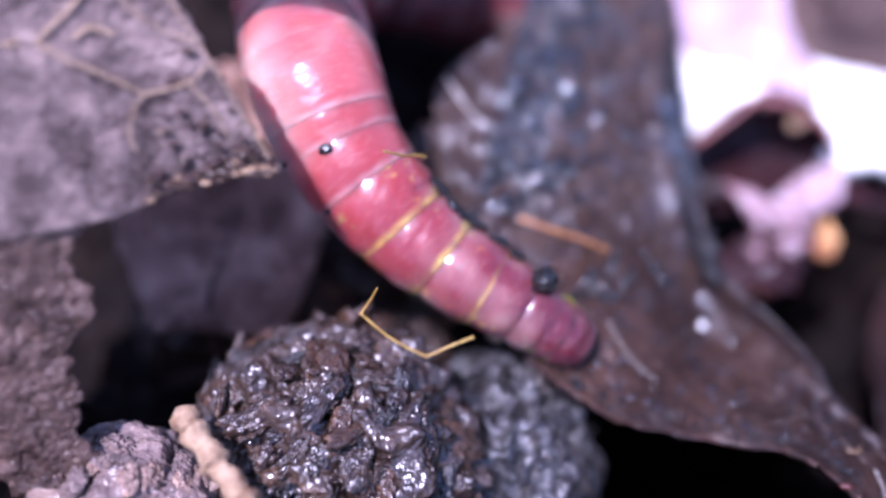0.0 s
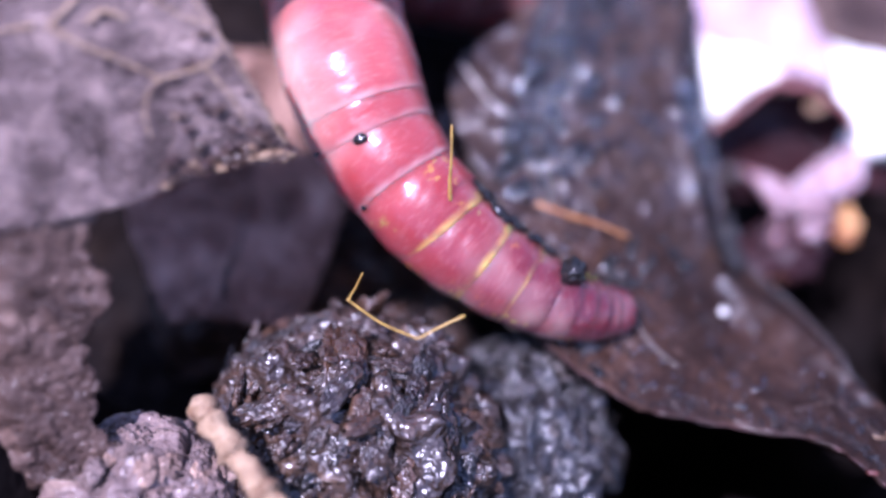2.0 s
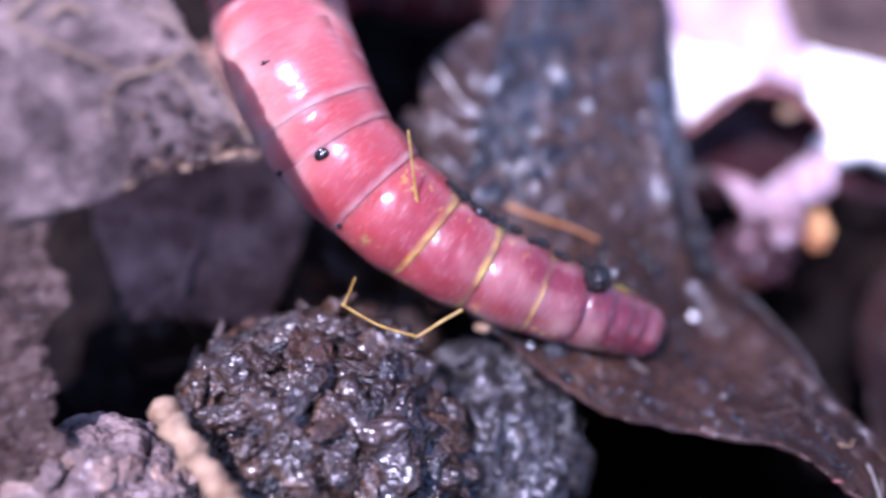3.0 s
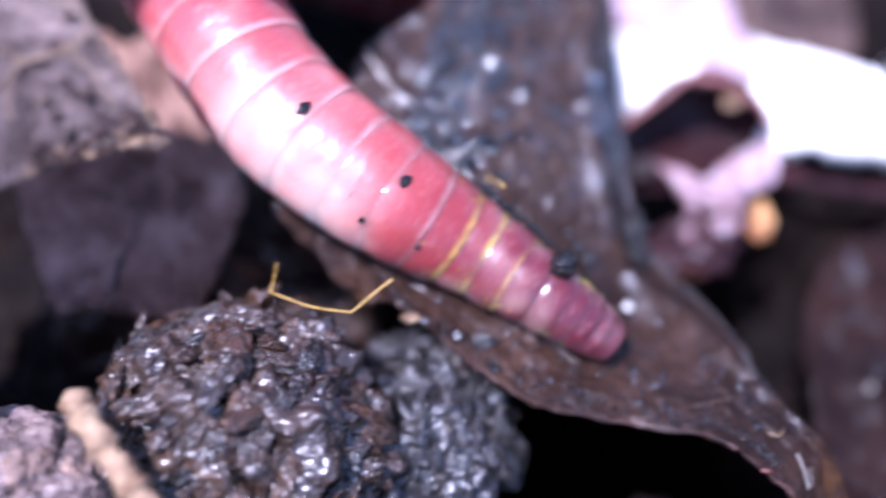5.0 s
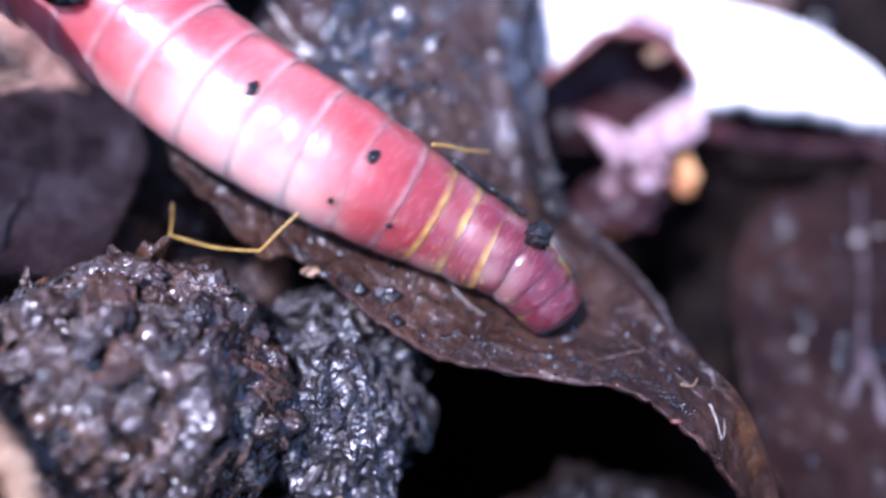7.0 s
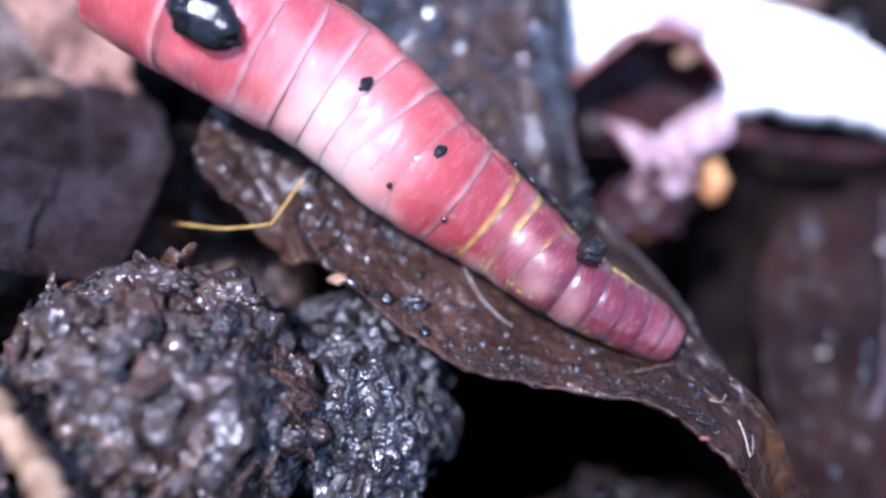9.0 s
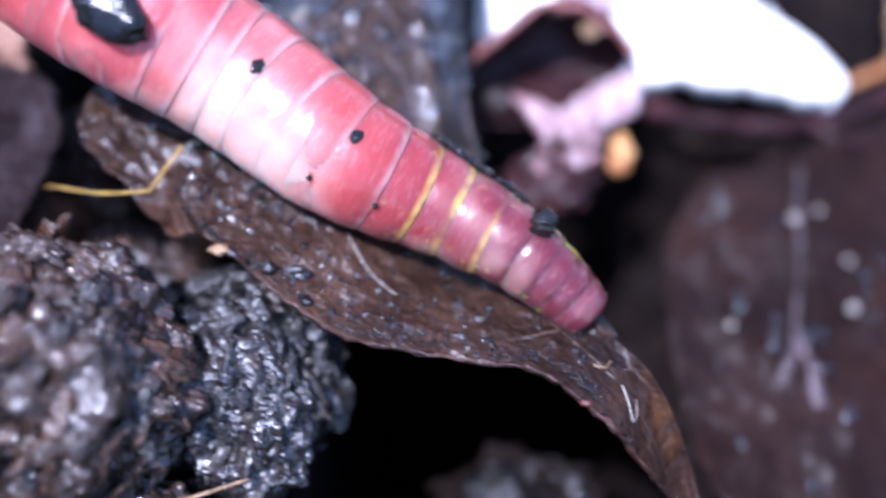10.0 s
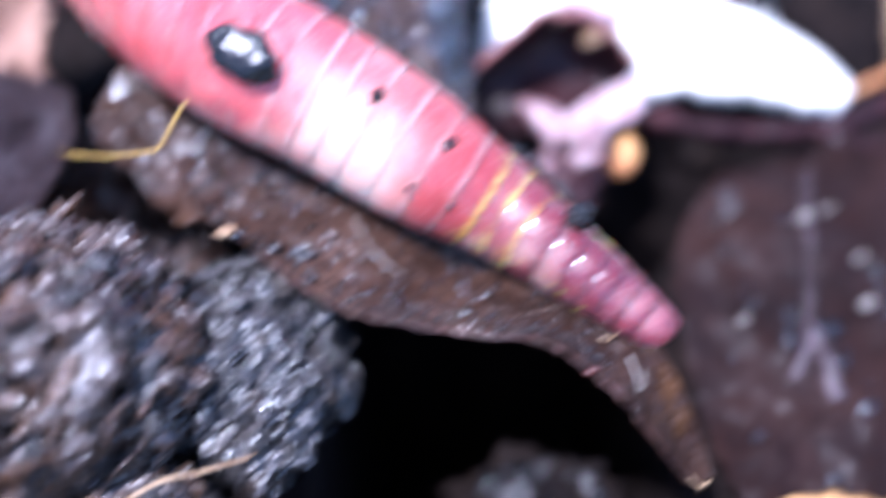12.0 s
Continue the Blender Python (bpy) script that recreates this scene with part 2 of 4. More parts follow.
GRIT = wet_soil("black_grit", (0.004, 0.004, 0.004), (0.010, 0.009, 0.0085), (0.03, 0.027, 0.024), 0.12, 4.0, 0.05, 0.8, 0.15)
WET_LEAF = leaf_material("wet_brown_leaf", (0.011, 0.0048, 0.003), (0.027, 0.0122, 0.0076), (0.062, 0.030, 0.0185), 0.34, 0.3, wet=0.6, wetter=True)
WET_RIM = leaf_material("glossy_wet_rim", (0.012, 0.007, 0.006), (0.028, 0.017, 0.014), (0.08, 0.055, 0.047), 0.2, 0.5, wet=1.0)
EDGE = leaf_material("reddish_torn_edge", (0.014, 0.006, 0.005), (0.04, 0.017, 0.014), (0.12, 0.058, 0.048), 0.35, 0.12, scale=3.0, wet=0.6)
BACK_LEAF = leaf_material("dark_red_brown_leaf", (0.0042, 0.0013, 0.0009), (0.0095, 0.003, 0.002), (0.021, 0.0072, 0.0045), 0.45, 0.35, scale=0.6, wet=0.1)
DRY_LEAF = leaf_material("greyish_dry_leaf", (0.05, 0.031, 0.027), (0.17, 0.118, 0.105), (0.40, 0.285, 0.24), 0.32, 0.62, (0.3, 1.0, 1), 4.2, 0.6)
FOLD_LEAF = leaf_material("crumbling_brown_leaf", (0.03, 0.016, 0.012), (0.085, 0.05, 0.038), (0.22, 0.14, 0.105), 0.4, 0.4, scale=1.5, wet=0.5)
LITTER = leaf_material("rotting_litter_leaf", (0.12, 0.06, 0.042), (0.36, 0.205, 0.15), (0.60, 0.38, 0.28), 0.5, 0.5, scale=2.2, wet=0.2)
VEIN = plain_material("pale_vein", (0.28, 0.17, 0.085), (0.46, 0.31, 0.18), 0.5)
GREY_VEIN = plain_material("greyish_wet_vein", (0.03, 0.018, 0.018), (0.09, 0.06, 0.06), 0.3, 1.2, 0.1, 0.7)
DARK_VEIN = plain_material("brown_vein", (0.025, 0.012, 0.007), (0.06, 0.030, 0.016), 0.35)
ROOT = plain_material("amber_root", (0.30, 0.16, 0.025), (0.48, 0.29, 0.06), 0.35, 3.0, 0.02, 0.3, 0.2)
RUST = plain_material("rust_root", (0.28, 0.10, 0.03), (0.42, 0.19, 0.06), 0.4)
RED_CRUMB = plain_material("red_brown_crumb", (0.06, 0.014, 0.01), (0.12, 0.032, 0.022), 0.4)
FIBRE = plain_material("white_fibre", (0.28, 0.24, 0.20), (0.45, 0.41, 0.36), 0.35)
STEM = plain_material("pale_tan_stem", (0.20, 0.10, 0.045), (0.52, 0.35, 0.20), 0.35, 1.8, 0.2, 0.8)
MEMBRANE = plain_material("pink_membrane", (0.26, 0.155, 0.175), (0.52, 0.38, 0.41), 0.4, 0.3, 0.05, 0.2, 0.2)
WHITE = plain_material("white_shell", (0.88, 0.84, 0.74), (0.93, 0.90, 0.82), 0.4, 0.6, 0.05, 0.1)
PALE_PINK = plain_material("pale_pink_flesh", (0.30, 0.17, 0.18), (0.58, 0.43, 0.43), 0.35, 1.2, 0.06, 0.3, 0.3)
PINK = plain_material("dull_pink_flesh", (0.12, 0.055, 0.06), (0.40, 0.23, 0.235), 0.35, 1.0, 0.08, 0.3, 0.3)
MAROON = leaf_material("maroon_scrap", (0.012, 0.004, 0.005), (0.03, 0.009, 0.010), (0.08, 0.024, 0.024), 0.4, 0.08, wet=0.4)
RIM = plain_material("reddish_rim", (0.16, 0.05, 0.045), (0.34, 0.13, 0.11), 0.35, 1.5, 0.05, 0.3)
ORANGE = plain_material("orange_tan_rind", (0.45, 0.20, 0.05), (0.70, 0.42, 0.17), 0.4, 1.2, 0.05, 0.2)
WATER = water_material()


# ---- building helpers (millimetres) ----
def part(name, bm, mat, parent=None, label="", smooth=True, at=None):
    bm.transform(Matrix.Diagonal((MM, MM, MM, 1)))
    me = bpy.data.meshes.new(name)
    bm.to_mesh(me)
    bm.free()
    me.polygons.foreach_set("use_smooth", [smooth] * len(me.polygons))
    me.materials.append(mat)
    ob = new(name, me)
    if parent:
        ob.parent = parent
    if at:
        ob.location = [c * MM for c in at]
    if label:
        ob["label"] = label
    return ob


def group_at(name, at):
    ob = new(name)
    ob.location = [c * MM for c in at]
    ob.empty_display_size = 0.001
    return ob


def lumpy(radius, subdiv, amount, freq, seed, squash=(1, 1, 1), sharp=0.0):
    bm = bmesh.new()
    bmesh.ops.create_icosphere(bm, subdivisions=subdiv, radius=1.0)
    off = Vector((seed * 3.7, seed * 1.3, seed * 7.1))
    for vert in bm.verts:
        p = vert.co * freq + off
        n = noise.fractal(p, 0.8, 2.1, 4)
        if sharp:
            n -= sharp * abs(noise.noise(p * 2.6))
        vert.co = Vector([c * s for c, s in zip(vert.co, squash)]) * radius * (1 + amount * n)
    return bm


def spline(points, n):
    """n points along a smooth line through the given ones."""
    p = [Vector(q) for q in points]
    p = [2 * p[0] - p[1]] + p + [2 * p[-1] - p[-2]]
    out = []
    for k in range(n):
        f = k / (n - 1) * (len(p) - 3)
        i = min(int(f), len(p) - 4)
        t = f - i
        a, b, c, d = p[i:i + 4]
        out.append(0.5 * (2 * b + (c - a) * t + (2 * a - 5 * b + 4 * c - d) * t * t + (3 * b - a - 3 * c + d) * t ** 3))
    return out


def tube(points, radii, sides=8, rough=0.0, seed=0.0):
    """A closed tube along points with a radius at each."""
    bm = bmesh.new()
    rings = []
    for i, p in enumerate(points):
        d = (points[min(i + 1, len(points) - 1)] - points[max(i - 1, 0)]).normalized()
        u = d.cross(Vector((0.31, 0.11, 0.94))).normalized()
        w = d.cross(u)
        ring = []
        for k in range(sides):
            a = 2 * math.pi * k / sides
            r = radii[i] * (1 + rough * noise.noise(p * 1.7 + Vector((k, seed, i * 0.4))))
            ring.append(bm.verts.new(p + r * (math.cos(a) * u + math.sin(a) * w)))
        rings.append(ring)
    for r1, r2 in zip(rings, rings[1:]):
        for k in range(sides):
            bm.faces.new((r1[k], r1[(k + 1) % sides], r2[(k + 1) % sides], r2[k]))
    bm.faces.new(rings[0][::-1])
    bm.faces.new(rings[-1])
    return bm


def thicken(bm, thick):
    """Give an open sheet a back and closed edges."""
    bm.normal_update()
    front, rim = list(bm.faces), [e for e in bm.edges if e.is_boundary]
    back = {v: bm.verts.new(v.co - v.normal * thick) for v in list(bm.verts)}
    for f in front:
        bm.faces.new([back[v] for v in reversed(f.verts)])
    for e in rim:
        a, b = e.verts
        f = bm.faces.new((a, b, back[b], back[a]))
    bmesh.ops.recalc_face_normals(bm, faces=bm.faces)


def sheet(left, right, n, m, height, thick):
    """A leaf blade between two edge lines (x, y), lifted by height(x, y, u, v), with thickness."""
    a, b = spline([(*p, 0) for p in left], n), spline([(*p, 0) for p in right], n)
    bm = bmesh.new()
    rows = []
    for i in range(n):
        row = []
        for j in range(m):
            v = j / (m - 1)
            p = a[i].lerp(b[i], v)
            if 0 < i < n - 1 and j in (0, m - 1):
                p = p + Vector((noise.noise(p * 1.9), noise.noise(p * 1.9 + Vector((7, 3, 1))), 0)) * 0.14
                p = p + Vector((noise.noise(p * 6.3), noise.noise(p * 6.3 + Vector((7, 3, 1))), 0)) * 0.05
            row.append(bm.verts.new((p.x, p.y, height(p.x, p.y, i / (n - 1), v))))
        rows.append(row)
    for r1, r2 in zip(rows, rows[1:]):
        for j in range(m - 1):
            bm.faces.new((r1[j], r1[j + 1], r2[j + 1], r2[j]))
    bmesh.ops.recalc_face_normals(bm, faces=bm.faces)
    if sum(f.normal.z for f in bm.faces) < 0:
        bmesh.ops.reverse_faces(bm, faces=bm.faces)
    thicken(bm, thick)
    return bm


def bell(d2, s):
    return math.exp(-d2 / (2 * s * s))


# ---- ground ----
def step(a, b, x):
    t = max(0.0, min(1.0, (x - a) / (b - a)))
    return t * t * (3 - 2 * t)


def ground_height(x, y):
    z = 5.4 - 42.0 * step(3.4, 4.6, x) * (1 - step(5.0, 6.5, y)) * (1 - step(13.6, 15.0, x)) * step(-15.0, -13.5, y)  # deep hollow below the leaf's edge
    z += 38.0 * bell((x - 10.6) ** 2 + (y + 6.4) ** 2, 0.9)            # pillar of soil in it
    z += 12.0 * step(-7.0, -13.5, x) * (1 - step(-4.5, -2.0, y))                                  # bank beside the dry leaf
    z -= 3.5 * step(8.5, 13.0, x)
    z += 5.6 * bell((x - 4.8) ** 2 + (y - 7.6) ** 2, 1.9)             # hump that carries the wet leaf
    z += 5.0 * step(16, 30, y) + 4.0 * step(30, 44, x)
    z -= 5.0 * step(-3.6, -1.2, y) * (1 - step(5.0, 8.0, y)) * step(-6.5, -3.5, x)
    return z


def ground():
    near = list(np.linspace(-20, 34, 200))
    far = [3, 8, 16, 30, 60, 110]
    xs = [-20 - d for d in reversed(far)] + near + [34 + d for d in far]
    ys = [-24 - d for d in reversed(far)] + list(np.linspace(-24, 26, 190)) + [26 + d for d in far]
    bm = bmesh.new()
    grid = []
    for y in ys:
        row = []
        for x in xs:
            p = Vector((x, y, 0.0))
            fade = 1.0 if -22 < x < 36 and -26 < y < 28 else 0.35
            z = ground_height(x, y) + fade * (0.9 * noise.fractal(p * 0.35, 0.9, 2.0, 5) - 0.5 * abs(noise.noise(p * 0.9)) + 0.22 * noise.fractal(p * 1.8, 0.8, 2.0, 3))
            row.append(bm.verts.new((x, y, z)))
        grid.append(row)
    for r1, r2 in zip(grid, grid[1:]):
        for j in range(len(xs) - 1):
            bm.faces.new((r1[j], r1[j + 1], r2[j + 1], r2[j]))
    tagged(part("ground", bm, SHADE_BLACK_SOIL), "wet crumbly soil under the leaf litter, blackened for the hollow's shade", "soil", kind="structure")


ground()


# ---- leaves ----
def wet_leaf_height(x, y, u=0.5, v=0.5):
    a, b = x / 10, y / 10
    z = 11.14 - 1.779 * a + 0.824 * b + 0.177 * a * a - 0.607 * a * b + 0.824 * b * b
    z += -1.1 * bell((x - 8.3) ** 2 + (y + 0.4) ** 2, 1.6) + 0.7 * bell((x - 10.8) ** 2 + (y + 6.4) ** 2, 1.6) + 0.7 * bell((x - 4.4) ** 2 + (y - 4.6) ** 2, 2.2)
    z -= 2.6 * step(11.6, 14.2, x) * step(-5.0, -8.3, y)
    z -= 0.8 * step(0.84, 1.0, v) - 0.25 * bell((v - 0.86) ** 2, 0.04)
    p = Vector((x, y, 0))
    return z + 0.16 * noise.fractal(p * 0.55, 0.9, 2.0, 4) + 0.05 * noise.fractal(p * 2.6, 0.9, 2.0, 3)


def wet_leaf():
    leaf = group_at("leaf", (0, 0, 0))
    left = [(5.0, 13.0), (2.2, 9.0), (0.0, 6.8), (-0.1, 4.6), (0.9, 2.4), (1.0, 0.9), (0.5, -0.6), (2.0, -2.2), (3.15, -3.15),
            (4.87, -4.34), (7.4, -4.78), (9.7, -5.3), (11.0, -6.35), (12.5, -7.55), (14.0, -8.15)]
    right = [(8.2, 13.6), (8.6, 10.5), (8.5, 8.0), (8.4, 6.0), (8.5, 4.2), (8.7, 2.6), (9.2, 1.4), (9.9, 0.5), (10.9, -0.4),
             (11.6, -1.7), (12.2, -3.3), (12.75, -4.4), (13.3, -5.3), (14.25, -6.8), (14.3, -8.0)]
    part("blade", sheet(left, right, 170, 90, wet_leaf_height, 0.16), WET_LEAF, leaf)
    mid = spline([(6.6, 13.0, 0), (6.3, 9.0, 0), (6.2, 6.0, 0), (7.0, 2.4, 0), (9.4, -2.4, 0), (12.0, -5.6, 0), (13.8, -8.0, 0)], 60)
    for p in mid:
        p.z = wet_leaf_height(p.x, p.y) - 0.03
    rib = part("midrib", tube(mid, [0.09 - 0.0012 * i for i in range(60)], 8, 0.3), DARK_VEIN, leaf, "raised dark brown midrib")
    for k, (x, y) in enumerate([(-0.4, 5.6), (0.6, 2.2), (2.6, -0.8), (5.2, -3.2), (8.4, -4.6)]):
        q = mid[8 + 9 * k]
        line = [q.lerp(Vector((x, y, 0)), s / 24) + Vector((0.12 * noise.noise(Vector((s * 0.3, k, 0))), 0.1 * s / 24, 0)) for s in range(25)]
        for p in line:
            p.z = wet_leaf_height(p.x, p.y) - 0.02
        part("side_vein", tube(line, [0.06 - 0.002 * s for s in range(25)], 6, 0.3), DARK_VEIN, rib)
    rim = spline([(8.1, 13.4, 0), (8.5, 10.5, 0), (8.4, 8.0, 0), (8.35, 6.2, 0), (8.5, 4.6, 0), (8.7, 2.7, 0), (9.2, 1.5, 0), (9.9, 0.6, 0), (10.8, -0.35, 0), (11.55, -1.75, 0), (12.15, -3.3, 0), (12.7, -4.4, 0), (13.25, -5.3, 0), (14.15, -6.7, 0)], 180)
    for p in rim:
        p.x += 0.10 * noise.noise(p * 1.3) - 0.12
        p.z = wet_leaf_height(p.x, p.y, 0.5, 0.97) + 0.06
    part("rolled_rim", tube(rim, [0.09 + 0.06 * noise.noise(p * 1.1) for p in rim], 10, 0.5), WET_RIM, leaf, "glossy wet rolled rim")
    torn = spline([(*p, 0) for p in left[6:]], 160)
    for p in torn:
        p.x += 0.10 * noise.noise(p * 1.9) + 0.05 * noise.noise(p * 6.3) + 0.02
        p.y += 0.06 * noise.noise(p * 2.3 + Vector((4, 0, 0)))
        p.z = wet_leaf_height(p.x, p.y, 0.5, 0.02) - 0.05
    part("torn_edge", tube(torn, [0.05 + 0.035 * noise.noise(p * 2.2) for p in torn], 8, 0.9), EDGE, leaf, "thin ragged reddish torn edge")
    tip = [Vector((x, y, wet_leaf_height(x, y) - 0.02)) for x, y in ((13.7, -8.0), (13.95, -8.12), (14.15, -8.15), (14.3, -8.0))]
    part("tip", tube(spline(tip, 14), [0.035] * 14, 8, 0.6), VEIN, leaf, "pale yellowish dried tip")
    tagged(leaf, "wet dark brown decaying leaf dotted with grit and water", "leaf")


def lower_scrap():
    """A torn wet piece whose end shows below the long leaf."""
    def h(x, y, u, v):
        p = Vector((x, y, 0))
        return wet_leaf_height(x, y) - 0.75 - 0.2 * v + 0.25 * noise.fractal(p * 0.9, 0.9, 2, 3) + 0.07 * noise.fractal(p * 3.0, 0.9, 2, 3)

    left = [(-0.6, 5.6), (-1.7, 4.2), (-2.6, 2.6), (-2.4, 1.4), (-1.2, 0.2), (0.2, -1.2)]
    right = [(3.0, 6.0), (2.8, 4.6), (2.4, 3.0), (2.4, 1.8), (2.2, 0.6), (1.8, -0.8)]
    leaf = group_at("leaf", (0, 0, 0))
    part("blade", sheet(left, right, 70, 50, h, 0.14), WET_LEAF, leaf)
    line = [Vector((x, y, h(x, y, 0, 0.5) + 0.02)) for x, y in [(-2.2 + 0.22 * i, 2.4 - 0.04 * i) for i in range(20)]]
    part("vein", tube(line, [0.07 - 0.002 * i for i in range(20)], 6, 0.3), DARK_VEIN, leaf)
    tagged(leaf, "torn black wet leaf scrap half under the long leaf", "leaf")


def dry_leaf():
    """The greyish leaf that ends in a sharp tip beside the worm."""
    leaf = group_at("leaf", (0, 0, 0))
    tip, up, low = Vector((-3.96, -1.05, 17.6)), Vector((-6.9, 2.4, 21.1)), Vector((-7.7, -2.6, 17.9))
    top_far, low_far = Vector((-15.0, 3.2, 21.6)), Vector((-16.0, -4.6, 17.2))
    upper = spline([tip, tip.lerp(up, 0.45) + Vector((0.06, -0.1, 0.35)), up, (-9.6, 3.3, 21.8), top_far], 90)
    lower = spline([tip, tip.lerp(low, 0.5) + Vector((0, 0.28, 0)), low, (-10.6, -3.6, 18.2), low_far], 90)
    bm = bmesh.new()
    rows = []
    for i, (a, b) in enumerate(zip(upper, lower)):
        row = []
        for j in range(50):
            p = a.lerp(b, j / 49)
            n = 0.14 * noise.fractal(p * 0.8, 0.9, 2, 4) + 0.05 * noise.fractal(p * 3.0, 0.9, 2, 3)
            e = 0.10 * noise.noise(p * 4.5) if j in (0, 49) else 0.0
            row.append(bm.verts.new(p + Vector((0.2 * n + e, -0.5 * n + e, 0.85 * n))))
        rows.append(row)
    for r1, r2 in zip(rows, rows[1:]):
        for j in range(49):
            bm.faces.new((r1[j], r2[j], r2[j + 1], r1[j + 1]))
    thicken(bm, 0.12)
    part("blade", bm, DRY_LEAF, leaf)

    def at(f, g):
        return upper[int(f * 89)].lerp(lower[int(f * 89)], g) + Vector((0.0, -0.09, 0.16))

    for pts, r in (([(0.62, 0.2), (0.66, 0.3), (0.70, 0.4)], 0.12), ([(0.70, 0.4), (0.63, 0.45), (0.55, 0.475), (0.45, 0.5)], 0.065),
                   ([(0.45, 0.5), (0.37, 0.375), (0.325, 0.25), (0.285, 0.05)], 0.065), ([(0.45, 0.5), (0.472, 0.575), (0.472, 0.675), (0.46, 0.75)], 0.05),
                   ([(0.64, 0.375), (0.605, 0.325), (0.55, 0.325)], 0.10), ([(0.57, 0.15), (0.517, 0.2), (0.449, 0.2), (0.371, 0.13), (0.33, 0.02)], 0.05),
                   ([(0.347, 0.3), (0.247, 0.325), (0.17, 0.5)], 0.045), ([(0.135, 0.75), (0.14, 0.96)], 0.05),
                   ([(0.04, 0.1), (0.15, 0.03), (0.28, 0.02), (0.45, 0.03)], 0.05), ([(0.01, 0.7), (0.06, 0.85), (0.12, 0.97)], 0.06), ([(0.72, 0.4), (0.82, 0.42), (0.98, 0.40)], 0.07)):
        line = spline([at(*p) for p in pts], 30)
        part("vein", tube(line, [0.46 * r * (1 - 0.012 * i) for i in range(30)], 6, 0.8), VEIN, leaf, "pale tan leaf vein")
    rng = random.Random(17)
    for k in range(110):
        f = 0.03 + 0.38 * rng.random() ** 1.2
        g = 1 - abs(rng.gauss(0, 0.2 if k % 3 else 0.45))
        part("crumb", lumpy(rng.uniform(0.04, 0.13), 2, 0.6, 1.6, 200 + k, (rng.uniform(1, 2), 0.8, 0.6), 0.4), (EDGE, FOLD_LEAF, DARK_VEIN, FOLD_LEAF, STEM, DARK_VEIN)[k % 6], leaf, at=tuple(at(f, min(max(g, 0.15), 1.0)) - Vector((0, 0, 0.05))))
    fold = bmesh.new()
    rows = []
    for i in range(50):
        f = i / 49
        a, b = Vector((-14.6, -4.2, 17.2)).lerp(Vector((-15.5, -8.4, 12.2)), f), Vector((-8.4, -2.8, 18.0)).lerp(Vector((-9.0, -7.2, 12.4)), f)
        row = []
        for j in range(48):
            p = a.lerp(b, j / 47) + Vector((0, 0, 0.5 * math.sin(math.pi * j / 47)))
            p.x += (0.9 * noise.noise(Vector((f * 5, 2, 0))) + 0.35 * noise.noise(Vector((f * 19, 5, 0)))) * j / 47
            row.append(fold.verts.new(p + Vector((0.2, -0.3, 0.4)) * noise.fractal(p * 1.2, 0.9, 2, 4) * 0.5))
        rows.append(row)
    for r1, r2 in zip(rows, rows[1:]):
        for j in range(47):
            fold.faces.new((r1[j], r2[j], r2[j + 1], r1[j + 1]))
    thicken(fold, 0.15)
    part("folded_edge", fold, FOLD_LEAF, leaf, "crumbling brown folded edge")
    tagged(leaf, "greyish brown dry leaf tip with pale veins beside the worm", "leaf")


